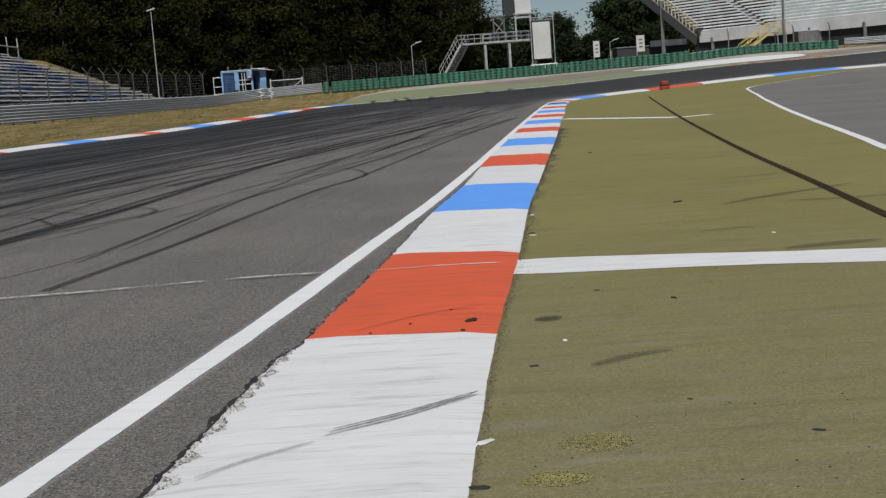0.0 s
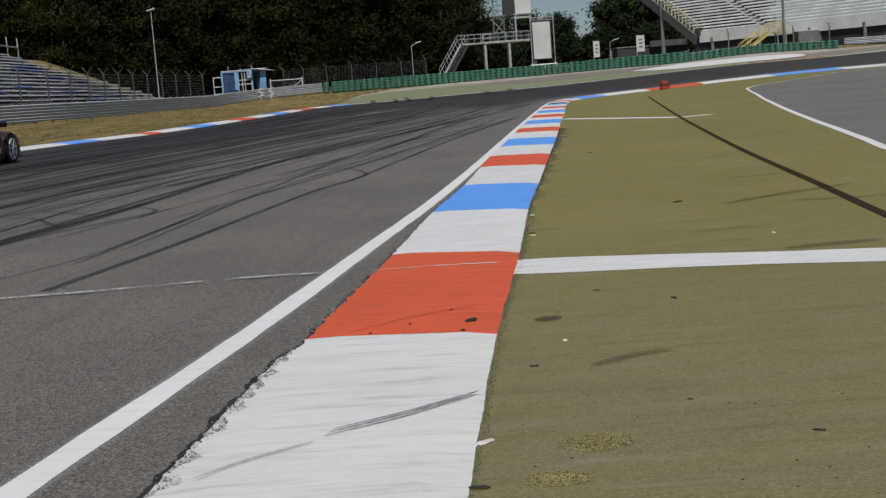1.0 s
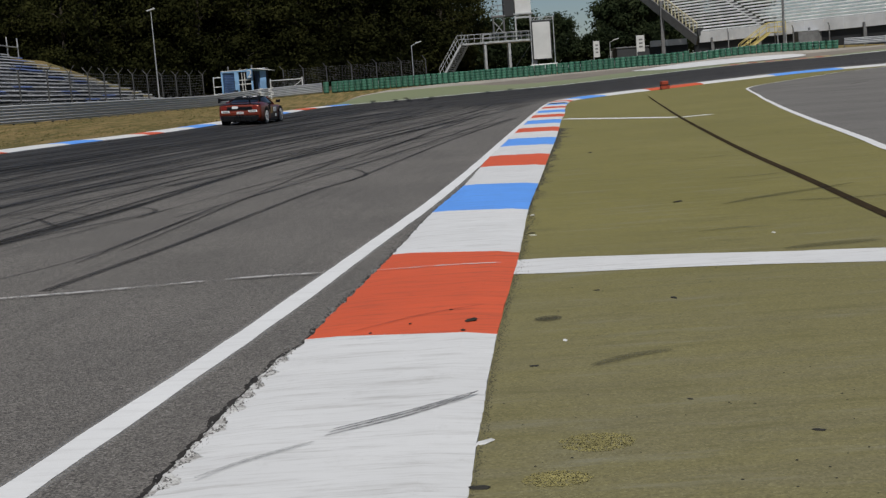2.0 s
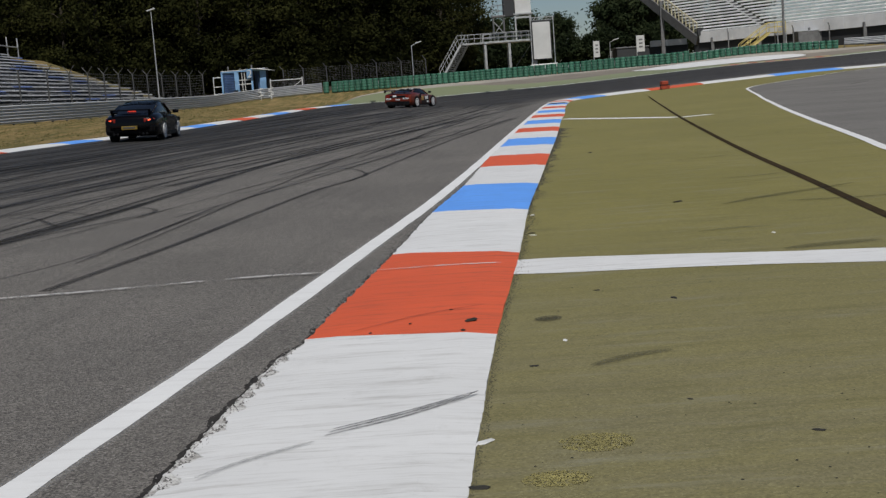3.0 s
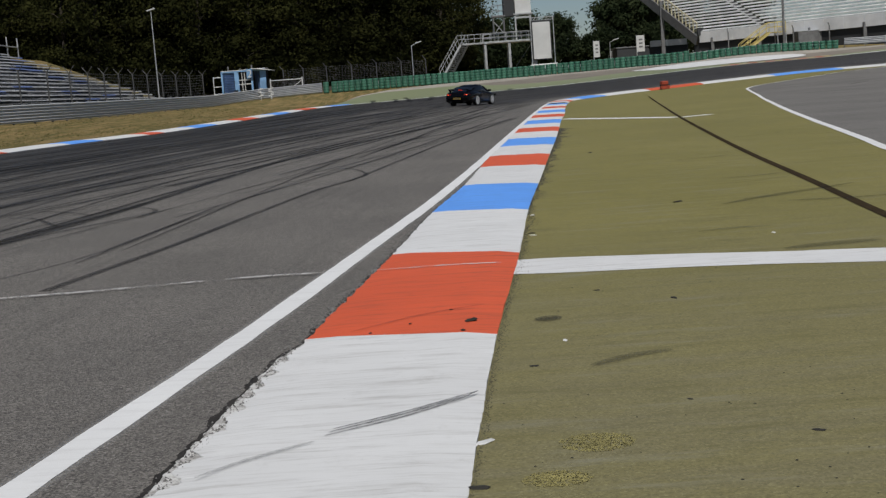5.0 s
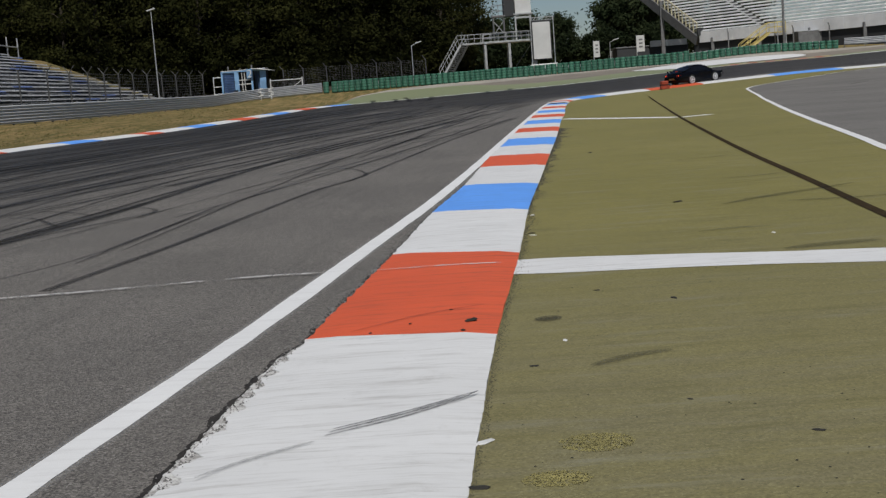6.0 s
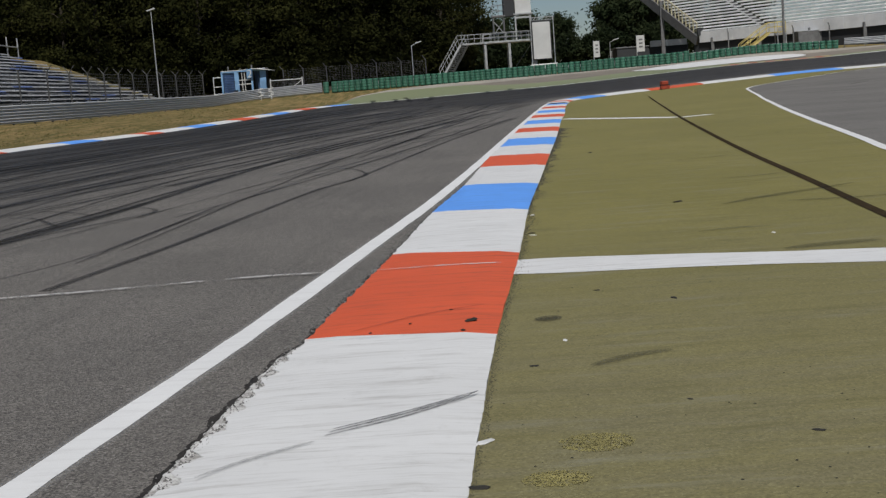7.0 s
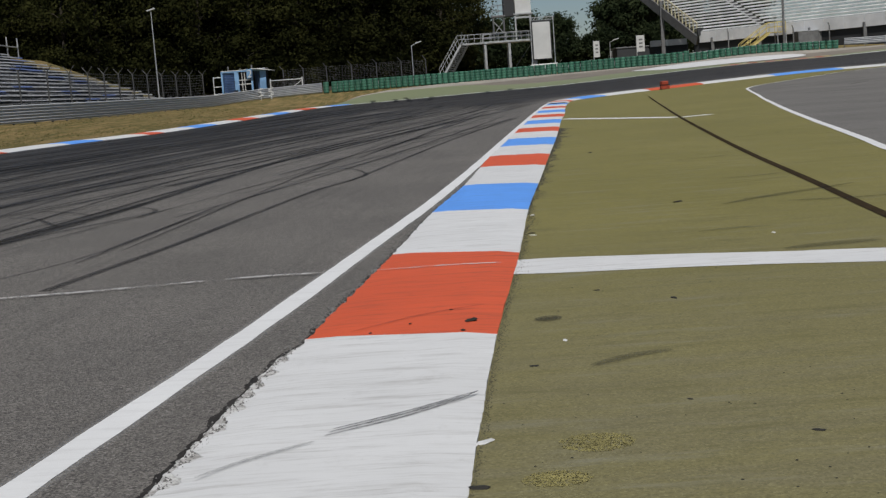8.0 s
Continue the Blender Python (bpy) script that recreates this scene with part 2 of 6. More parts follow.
def part(name, bm, material, parent, label="", smooth_faces=False):
    """Links a bmesh as one mesh object under a thing or a part."""
    me = bpy.data.meshes.new(name)
    bmesh.ops.recalc_face_normals(bm, faces=bm.faces)
    bm.to_mesh(me)
    bm.free()
    if smooth_faces:
        me.polygons.foreach_set("use_smooth", [True] * len(me.polygons))
    me.materials.append(material)
    ob = new(name, me)
    ob.parent = parent
    if label:
        tagged(ob, label)
    return ob


def thing(name, m, label, category, group="", kind=""):
    """An empty at the base of a thing, to carry its parts."""
    ob = new(name)
    ob.empty_display_size = 0.1
    ob.matrix_world = m
    return tagged(ob, label, category, group, kind)


def add_box(bm, size, m=Matrix(), bevel=0.0):
    made = bmesh.ops.create_cube(bm, size=1.0, matrix=m @ Matrix.Diagonal((*size, 1)))
    if bevel:
        edges = list({e for v in made["verts"] for e in v.link_edges})
        bmesh.ops.bevel(bm, geom=edges, offset=bevel, segments=2, profile=0.5, affect="EDGES")
    return bm


def box(size, m=Matrix(), bevel=0.0):
    return add_box(bmesh.new(), size, m, bevel)


def add_rod(bm, a, b, r, sides=8, r2=None):
    a, b = Vector(a), Vector(b)
    d = b - a
    m = Matrix.Translation((a + b) / 2) @ d.to_track_quat("Z", "Y").to_matrix().to_4x4()
    bmesh.ops.create_cone(bm, cap_ends=True, segments=sides, radius1=r, radius2=r if r2 is None else r2, depth=d.length, matrix=m)
    return bm


def rod(a, b, r, sides=8, r2=None):
    return add_rod(bmesh.new(), a, b, r, sides, r2)


def add_beam(bm, a, b, w, h):
    """A square beam from a to b."""
    a, b = Vector(a), Vector(b)
    d = b - a
    q = d.to_track_quat("Y", "Z").to_matrix().to_4x4()
    return add_box(bm, (w, d.length, h), Matrix.Translation((a + b) / 2) @ q)


def beam(a, b, w, h):
    return add_beam(bmesh.new(), a, b, w, h)


def drape(name, rows, off, material, parent=None, label="", span=1.0):
    """A sheet laid on the land: rows of plan points, with a height above it."""
    n = len(rows[0])
    verts, uvs, faces, run = [], [], [], 0.0
    for i, row in enumerate(rows):
        if i:
            run += (row[n // 2] - rows[i - 1][n // 2]).length
        for j, p in enumerate(row):
            verts.append((p.x, p.y, ground_z(p.x, p.y) + off))
            uvs.append((span * j / (n - 1), run))
    for i in range(len(rows) - 1):
        for j in range(n - 1):
            a = i * n + j
            faces.append((a, a + n, a + n + 1, a + 1))
    return mesh_object(name, verts, faces, material, parent, label, uvs, True)


def between(a, b, n):
    """Rows of n points across, from curve a to curve b."""
    return [[p.lerp(q, j / (n - 1)) for j in range(n)] for p, q in zip(a, b)]


def ribbon(points, width, wobble=0.0):
    """Rows for a band of even or tapering width along plan points."""
    rows = []
    for i, p in enumerate(points):
        d = (points[min(i + 1, len(points) - 1)] - points[max(i - 1, 0)]).normalized()
        w = width(i / (len(points) - 1)) if callable(width) else width
        side = Vector((d.y, -d.x)) * w / 2
        k = wobble * noise.noise((p.x * 3, p.y * 3, 0.5)) if wobble else 0.0
        rows.append([p - side * (1 + k), p, p + side * (1 + k)])
    return rows


# ---- ground ----
def build_ground():
    xs = [-1500, -900, -500, -250, -140, -90, -65, *[-50 + 2.5 * i for i in range(48)], 75, 85, 100, 125, 160, 220, 320, 500, 900, 1500]
    ys = [-600, -300, -150, -80, -40, -20, *[-10 + 2.5 * i for i in range(66)], 165, 180, 200, 240, 300, 400, 600, 1000, 2000]
    verts = [(x, y, ground_z(x, y) - 0.05) for y in ys for x in xs]
    n = len(xs)
    faces = [(j * n + i, j * n + i + 1, (j + 1) * n + i + 1, (j + 1) * n + i) for j in range(len(ys) - 1) for i in range(n - 1)]
    ob = mesh_object("ground", verts, faces, M_GRASS, smooth_faces=True)
    tagged(ob, "dry brownish grass ground around the racing track", "ground", kind="structure")


INNER = [(-9.5, -60), (-5.4, -30), (-3.4, -14), (-2.5, -5), (-1.95, 0.8), (-1.47, 4.1), (-1.04, 6.9), (-0.55, 10.55), (-0.05, 14.3), (0.66, 20.5), (1.81, 31.2), (3.74, 48.9),
         (6.3, 71.5), (7.7, 82), (9.1, 87.6), (11.4, 90.4), (14.5, 91.6), (19.8, 92.6), (24.8, 93.1), (30.3, 94.2), (37, 96.8), (60, 107), (130, 149)]
OUTER = [(-21, -60), (-17.4, -30), (-16, -14), (-15.3, -5), (-14.8, 0.8), (-14.6, 5), (-14.3, 10), (-14.0, 16), (-13.6, 23), (-13.1, 31), (-12.2, 41), (-10.5, 49), (-9.1, 61), (-8.5, 75),
         (-8.1, 90), (-6.3, 100), (0, 104.4), (6.5, 107.6), (15, 111), (26.5, 113.0), (38, 117.2), (60, 128), (118, 172)]


KERB_R = [(-0.75, -8), (-0.3, 0), (0.02, 3.7), (0.24, 6.23), (0.56, 9.26), (0.87, 12.5), (1.24, 15.7), (1.63, 19.1), (1.95, 21.9), (2.71, 28.5),
          (3.39, 34.6), (4.2, 42), (4.95, 48.2), (6.55, 63), (8.0, 75), (9.0, 81), (10.7, 85.6), (13.5, 88), (17, 89.1), (20, 89.6), (25, 90.1), (31, 91.3), (37, 94.0), (60, 104.3)]
KERB_L = [(-1.75, -8), (-1.28, 0), (-0.95, 3.9), (-0.72, 6.4), (-0.38, 9.6), (-0.07, 12.8), (0.33, 16.1), (0.66, 19.5), (0.93, 22.2), (1.65, 28.9),
          (2.28, 34.9), (3.1, 42.3), (3.75, 48.4), (5.41, 63), (6.83, 75), (7.65, 81), (9.5, 87.8), (13, 90.95), (17, 91.9), (20, 92.45), (25, 92.95), (31, 94.2), (37, 96.6), (60, 106.8)]


def build_track():
    a, b = curve(INNER, 460), curve(OUTER, 460)
    under = curve([(-1.6, -12), *KERB_L[1:12]], 90)
    a2 = curve([(-3.3, -12), (-2.0, 0), *INNER[5:13]], 90)
    tagged(drape("road_shoulder", between(a2, [p + Vector((0.12, 0)) for p in under], 4), -0.001, M_ASPHALT, span=0.28), "asphalt strip between line and kerb", "race track", kind="structure")
    tagged(drape("road", between(a, b, 13), 0.0, M_ASPHALT), "grey asphalt race track darkened by rubber streaks", "race track", kind="structure")
    line = even([p for p in a if -12 < p.y < 90 and p.x < 10], 0.25)
    tagged(drape("trim_edge_line", ribbon(line, 0.145, 0.12), 0.002, M_LINE), "white painted line along the track edge", "road marking", kind="structure")
    s = Nodes("paint overspray")
    u = s.n("SeparateXYZ", Vector=s.n("TexCoord").outputs["UV"]).outputs[0]
    soft = s.math("MULTIPLY", s.ramp(u, 0.0, 0.5), s.ramp(u, 1.0, 0.5))
    s.done((0.62, 0.62, 0.62), 0.75, spec=0.3)
    s.put(s.b.inputs["Alpha"], s.math("MULTIPLY", soft, s.ramp(s.noise(s.coord(), 60, 4, 0.8), 0.35, 0.65, 0.15, 0.75)))
    tagged(drape("trim_line_overspray", ribbon([p for p in line if p.y < 26], 0.25), 0.0012, s.m), "faint white overspray beside the edge line", "road marking", kind="structure")
    edge = even([p for p in b if 96 < p.y < 135], 0.5)
    tagged(drape("trim_outer_line", ribbon([p + Vector((0, 0.1)) for p in edge], 0.3, 0.1), 0.02, M_LINE), "thin white line on the outer track edge", "road marking", kind="structure")


def kerb_block(rows, parent, material, height, ragged):
    """One painted stretch of kerb: a low crowned slab with sides that go into the ground."""
    n = len(rows[0])
    verts, faces = [], []
    for row in rows:
        for j, p in enumerate(row):
            q = p.copy()
            if j == 0 and ragged:
                q += (row[-1] - row[0]).normalized() * (1 - 0.7 * smooth((q.y - 5.9) / 0.4)) * (0.075 * max(-0.3, noise.noise((q.x * 5, q.y * 7, 0))) + 0.03 * noise.noise((q.x * 30, q.y * 30, 8)) - 0.012)
            if j == n - 1 and ragged:
                q += (row[-1] - row[0]).normalized() * (0.004 * noise.noise((q.x * 20, q.y * 20, 2)) + 0.006 * noise.noise((q.x * 2, q.y * 2, 6)))
            t = j / (n - 1)
            rise = height * min(1.0, 5 * t + 0.5, 5 * (1 - t) + 0.3)
            verts.append((q.x, q.y, ground_z(q.x, q.y) + rise))
    for row, j in ((r, j) for j in (0, n - 1) for r in rows):
        verts.append((row[j].x, row[j].y, ground_z(row[j].x, row[j].y) - 0.1))
    m = len(rows)
    for i in range(m - 1):
        for j in range(n - 1):
            a = i * n + j
            faces.append((a, a + 1, a + n + 1, a + n))
        k = m * n + i
        faces.append((i * n, (i + 1) * n, k + 1, k))
        k += m
        faces.append((i * n + n - 1, k, k + 1, (i + 1) * n + n - 1))
    return mesh_object("block", verts, faces, material, parent)


def build_kerbs():
    kerb = thing("kerb_inner", Matrix(), "low kerb painted in white, red and blue blocks", "kerb", kind="structure")
    r, l = curve(KERB_R, 1400), curve(KERB_L, 1400)
    run = [0.0]
    for a, b in zip(r, r[1:]):
        run.append(run[-1] + (b - a).length)
    def run_at(y):
        return next(s for s, p in zip(run, r) if p.y > y)

    base = run_at(6.12)
    edges = [base - 3.21 * i for i in (4, 3, 2, 1)]
    edges += [run_at(y) for y in (6.19, 9.23, 12.4, 15.6, 19.09, 22.01, 25.29, 28.64, 32.23, 35.3, 38.47, 42.3, 45.45, 49.0, 52.2, 56.6, 60.6, 64.6, 69.2)]
    edges += [base + 63.5 + 3.71 * i for i in range(1, 7)] + [base + 89.75 + 5.2 * i for i in range(8)]
    colours = [M_WHITE, M_RED, M_WHITE, M_BLUE]
    for i, (s0, s1) in enumerate(zip(edges, edges[1:])):
        if s0 < 0 or s1 > run[-1]:
            continue
        near = r[next(j for j, q in enumerate(run) if q >= s0)].y
        m = 160 if near < 12 else 40 if near < 24 else 8
        rows = []
        for q in range(m + 1):
            f = s0 + (s1 - s0) * q / m
            j = min(max(1, next((n for n, v in enumerate(run) if v >= f), len(run) - 1)), len(run) - 1)
            t = (f - run[j - 1]) / (run[j] - run[j - 1])
            a, b = l[j - 1].lerp(l[j], t), r[j - 1].lerp(r[j], t)
            rows.append([a.lerp(b, c / 6) for c in range(7)])
        kerb_block(rows, kerb, colours[(i + 1) % 4], 0.022 if near < 70 else 0.07, near < 24)
    # far side of the approach
    kerb = thing("kerb_outer", Matrix(), "flat outer kerb painted in white, red and blue", "kerb", kind="structure")
    o = [p for p in curve(OUTER, 1500) if 8 < p.y < 102 and p.x < -2]
    run = [0.0]
    for a, b in zip(o, o[1:]):
        run.append(run[-1] + (b - a).length)
    base = next(s for s, p in zip(run, o) if p.y > 37.6)
    edges = [base + q for q in (-28, -24, -20, -16, -12, -8, -4, 0, 4.6, 6.8, 10.5, 12.1, 16.1, 19.1, 23.8, 27.8, 33.6, 39.1, 46.5, 53, 59, 63)]
    for i, (s0, s1) in enumerate(zip(edges, edges[1:])):
        pick = [p for p, s in zip(o, run) if s0 - 0.08 <= s <= s1 + 0.08]
        if len(pick) < 2:
            continue
        rows = []
        for j, p in enumerate(pick):
            d = (pick[min(j + 1, len(pick) - 1)] - pick[max(j - 1, 0)]).normalized()
            out = Vector((-d.y, d.x))
            rows.append([p + out * w for w in (1.1, 0.9, 0.6, 0.3, 0.0)])
        kerb_block(rows, kerb, [M_WHITE, M_BLUE, M_WHITE, M_RED][(i + 1) % 4], 0.05, False)


def build_exit_kerb():
    kerb = thing("kerb_exit", Matrix(), "low worn kerb with brown and ochre teeth at the exit", "kerb", kind="structure")
    brown, ochre = paint_material("worn brown paint", (0.3, 0.1, 0.045), amount=0.6), paint_material("worn ochre paint", (0.3, 0.24, 0.12), amount=0.6)
    o = even([p for p in curve(OUTER, 1500) if 25.5 < p.x < 37.5 and p.y > 100], 0.3)
    for i, k in enumerate(range(0, len(o) - 4, 3)):
        rows = []
        for j in range(k, k + 4):
            d = (o[j + 1] - o[j - 1]).normalized() if j else (o[1] - o[0]).normalized()
            out = Vector((-d.y, d.x))
            rows.append([o[j] + out * w + d * 0.5 * w for w in (1.5, 1.0, 0.6, 0.3, 0.12)])
        kerb_block(rows, kerb, brown if i % 2 else ochre, 0.06, False)


PIT_LOW = [(17.09, 69.4), (16.1, 64.6), (14.72, 57.9), (13.3, 51.5), (11.75, 44.3), (10.58, 38.9), (9.55, 34.0), (8.74, 30.05), (8.08, 26.8), (7.58, 24.24), (7.15, 22.1), (6.75, 20.1), (6.42, 18.55), (6.2, 17.5), (5.95, 16.0), (5.7, 14.2), (5.45, 12), (5.15, 8.5), (4.8, 4), (4.5, 0), (4.2, -6), (4, -12)]
PIT_HIGH = [(17.09, 69.4), (17.62, 71.2), (18.55, 73.4), (19.31, 74.63), (20.5, 75.95), (21.71, 77.27), (24.33, 80.2), (28.1, 85.6), (32.6, 90.4), (37, 92.9), (60, 103.4), (90, 117), (130, 140)]


def build_infield():
    k = curve([(-0.3, -12), *KERB_R[1:], (130, 146)], 360)
    a = curve(PIT_LOW[::-1] + PIT_HIGH[1:], 360)
    tagged(drape("pavement_infield", between(k, a, 9), 0.003, M_OLIVE), "worn olive green painted asphalt infield", "painted asphalt", kind="structure")
    lo, hi = curve(PIT_LOW, 120), curve(PIT_HIGH, 120)
    tagged(drape("road_pit_lane", between(lo, hi, 25), 0.006, M_PIT), "light grey asphalt pit exit lane", "road", kind="structure")
    tagged(drape("trim_pit_line", ribbon(even(lo, 0.4), 0.15, 0.05), 0.0095, M_LINE), "white line along the pit lane", "road marking", kind="structure")
    tagged(drape("trim_pit_line_far", ribbon(even(hi, 0.6), 0.14, 0.1), 0.0105, M_LINE), "thin white line along the far pit lane edge", "road marking", kind="structure")


def build_runoff():
    o = [p for p in curve(OUTER, 700) if p.y > 98.5 and p.x < 60]
    # green band, widest across the bend and gone where the exit straightens
    g2 = curve([(-8.0, 101.4), (-6.6, 111), (-5.2, 117), (-3.3, 119), (0.6, 121.2), (3.6, 121.4), (6, 118.2), (9, 116.9), (13, 118.2), (18.2, 120.2), (23, 118.9), (28, 116.0), (37, 118.2), (60, 128.6)], len(o))
    tagged(drape("pavement_runoff", between(o, g2, 7), 0.004, M_GREEN_RUN), "pale green painted run-off beside the bend", "painted asphalt", kind="structure")
    c1 = curve([(-7.8, 102.5), (-6.5, 113), (-5.0, 117.6), (-3.3, 119.3), (0.6, 121.4), (3.6, 122.6), (6, 124), (9, 126.2), (13, 128.6), (18.2, 128), (23, 126.4), (28, 124.6), (37, 121.6), (60, 130.2)], len(o))
    tagged(drape("pavement_shoulder", between(g2, c1, 7), -0.004, M_SHOULDER), "brownish grey asphalt shoulder behind the green paint", "asphalt", kind="structure")
    c2 = curve([(-7.6, 103), (-6.6, 114.6), (-5.1, 119.6), (-3.6, 123.6), (0.6, 128), (4, 129.6), (7, 131), (10, 132), (14, 132.8), (19.4, 131.5), (24.5, 130), (30, 129), (42, 126), (62, 132)], len(o))
    tagged(drape("pavement_gravel", between(c1, c2, 7), -0.012, M_CONCRETE), "pale beige gravel strip before the tyre barrier", "gravel", kind="structure")
    a = curve([(18.9, 121.1), (22.4, 116.6), (27.7, 116.8), (33.6, 118.4), (35, 119.4)], 40)
    b = curve([(18.9, 121.3), (24.2, 124.4), (29.1, 122.5), (34.4, 121.2), (35.2, 120.0)], 40)
    tagged(drape("trim_painted_patch", between(a, b, 5), 0.03, M_WHITE), "large white painted patch on the run-off", "road marking", kind="structure")


build_ground()
build_track()
build_kerbs()
build_exit_kerb()
build_infield()
build_runoff()


# ---- marks on the ground ----
def build_marks():
    def mark(points, width, material, off, label, name="skid_mark", step=0.5, taper=True):
        p = even(curve(points, 80), step)
        w = (lambda t: width * (0.35 + 0.65 * math.sin(math.pi * min(1, max(0, t))) ** 0.5)) if taper else width
        tagged(drape(name, ribbon(p, w), off, material), label, "road marking", kind="structure")

    rubber = "dark curved tyre rubber mark on the asphalt"
    for k, (width, pts) in enumerate((
            (0.27, [(-4.6, 9), (-4.25, 12.2), (-3.86, 15), (-3.46, 20.8), (-2.68, 28.6), (-0.54, 43.3), (2.6, 62)]),
            (0.17, [(-2.8, 8.8), (-2.34, 11.6), (-1.63, 16.9), (-1.15, 19.3), (0.41, 31), (3.0, 48)]),
            (0.17, [(-5.4, 13), (-5.38, 15.6), (-5.3, 19.1), (-5.09, 24.3), (-4.32, 30.5), (-3.07, 41.2), (0.3, 62)]),
            (0.3, [(-7.9, 20), (-7.9, 23), (-7.7, 28), (-6.41, 34.5), (-4.44, 48.4), (-1, 68)]),
            (0.14, [(-4.9, 11), (-4.69, 13.5), (-4.51, 17.6), (-3.91, 25), (-2.56, 34), (0.5, 52)]),
            (0.1, [(-3.37, 9.6), (-3.04, 10.7), (-2.79, 13.1), (-2.32, 17.1), (-1.2, 25)]),
            (0.3, [(-4.08, 19.4), (-3.04, 25.2), (-1.13, 36.9), (1.96, 53.3), (5.6, 74)]),
            (0.3, [(-9.4, 24), (-9.3, 27.8), (-7.93, 31.4), (-6.72, 41.2), (-4.2, 57), (-0.8, 76)]),
            (0.3, [(-10.6, 26), (-10.2, 33), (-9.0, 42), (-7.2, 56), (-4.4, 72), (0, 86), (6, 94)]),
            (0.3, [(-8.4, 26), (-7.2, 34), (-5.2, 46), (-2.2, 60), (2.4, 76), (7.5, 88)]),
            (0.28, [(-6.5, 20), (-5.9, 27), (-4.7, 37), (-2.5, 50), (1.2, 66), (5.8, 82)]),
            (0.3, [(-9.9, 40), (-8.0, 56), (-5.5, 73), (-1, 88), (5, 97), (14, 102), (26, 104)]),
            (0.3, [(-8.6, 50), (-6.6, 66), (-2.8, 82), (3, 93), (11, 98.5), (22, 101), (34, 105)]))):
        for gap in (0.0, 1.55) if width > 0.28 else (0.0,):
            mark([(x - gap, y) for x, y in pts], width * 0.75, M_RUBBER if k % 3 != 2 else M_RUBBER_FAINT, 0.002 + 0.0004 * k, rubber, taper=False)
    a, b = curve(INNER, 460), curve(OUTER, 460)
    span = [i for i, p in enumerate(a) if 9 < p.y < 93 and p.x < 26]
    for k in range(460):
        i0 = span[int(len(span) * random.random() ** 1.25)]
        i1 = min(i0 + random.randint(20, 90), len(a) - 2)
        u, drift = 0.14 + 0.83 * random.random() ** 0.75, random.uniform(-0.2, 0.05)
        p = [a[i].lerp(b[i], min(0.99, max(0.06, u + drift * (i - i0) / 60))) for i in (i0, (2 * i0 + i1) // 3, (i0 + 2 * i1) // 3, i1)]
        mark(p, random.choice((0.03, 0.05, 0.07, 0.1, 0.16)), M_RUBBER if k % 3 else M_RUBBER_FAINT, 0.0074 + 0.000016 * k, "faint tyre rubber mark on the asphalt")
    for pts in ([(-2.05, 21.65), (-1.45, 21.25), (-1.09, 19.5), (-1.26, 18.3)], [(-4.18, 15.5), (-3.74, 15.6), (-3.35, 15), (-3.38, 14.1)],
                [(-5.22, 15.1), (-4.74, 14.8), (-4.1, 13.6)], [(-5.07, 15.9), (-4.41, 15.3), (-4.03, 14.75)]):
        mark(pts, 0.08, M_RUBBER, 0.015, "hooked tyre rubber mark on the asphalt", step=0.12)
    for x0, y0, x1, y1 in ((-4.88, 105.2, -4.72, 100.2), (-3.04, 105.0, -2.86, 99.8), (-2.28, 106.6, -1.7, 99.3), (0.0, 105.4, -0.34, 98.9), (4.64, 108.0, 4.61, 104.4), (6.65, 109.8, 6.53, 107), (8.22, 108.1, 8.19, 104.8)):
        mark([(x0, y0), ((x0 + x1) / 2 + 0.1, (y0 + y1) / 2), (x1, y1)], 0.5, M_RUBBER_DARK, 0.03, "short black rubber mark over the track edge", step=0.4, taper=False)
    # thin broken streaks that sweep towards the inner kerb
    span = [i for i, p in enumerate(a) if 22 < p.y < 84 and p.x < 9]
    for k in range(110):
        i0 = random.choice(span)
        i1 = i0 + random.randint(8, 26)
        u, drift = random.uniform(0.1, 0.5), random.uniform(-0.16, -0.02)
        p = [a[i].lerp(b[i], max(0.03, u + drift * (i - i0) / 20)) for i in (i0, (i0 + i1) // 2, i1)]
        mark(p, random.choice((0.04, 0.07, 0.12)), M_RUBBER_DARK if k % 2 else M_RUBBER, 0.0149 + 0.000016 * k, "thin tyre rubber mark towards the kerb")
    mark([(2.6, 11.64), (3.1, 12.1), (3.68, 12.46), (4.4, 13.0)], 0.18, M_RUBBER_FAINT, 0.009, "faint tyre mark on the green paint")
    mark([(2.3, 8.48), (2.6, 8.56), (3.0, 8.6)], 0.22, M_RUBBER_FAINT, 0.01, "faint tyre mark on the green paint", step=0.1)
    mark([(0.6, 5.35), (0.8, 5.5), (1.02, 5.58)], 0.1, M_RUBBER_FAINT, 0.01, "faint tyre mark on the green paint", step=0.05)
    mark([(0.45, 6.5), (0.53, 6.53), (0.61, 6.56)], 0.16, M_RUBBER, 0.01, "dark scuff on the green paint", step=0.03)
    for dx in (-0.045, 0.0, 0.04):
        mark([(-0.46 + dx * 0.3, 4.49 + dx), (-0.18, 4.69 + dx * 0.8), (0.02, 4.88 + dx * 0.5), (0.1, 4.97)], 0.022, M_RUBBER_DARK, 0.0255 + dx * 0.005, "ribbed tyre mark across the white kerb", step=0.02)
    mark([(-0.86, 4.02), (-0.7, 4.2), (-0.49, 4.38)], 0.04, M_RUBBER_FAINT, 0.0285, "faint scratch on the white kerb", step=0.02)
    mark([(-0.5, 6.42), (-0.15, 6.78), (0.22, 7.0)], 0.03, M_RUBBER_FAINT, 0.0285, "faint scratch on the red kerb", step=0.02)

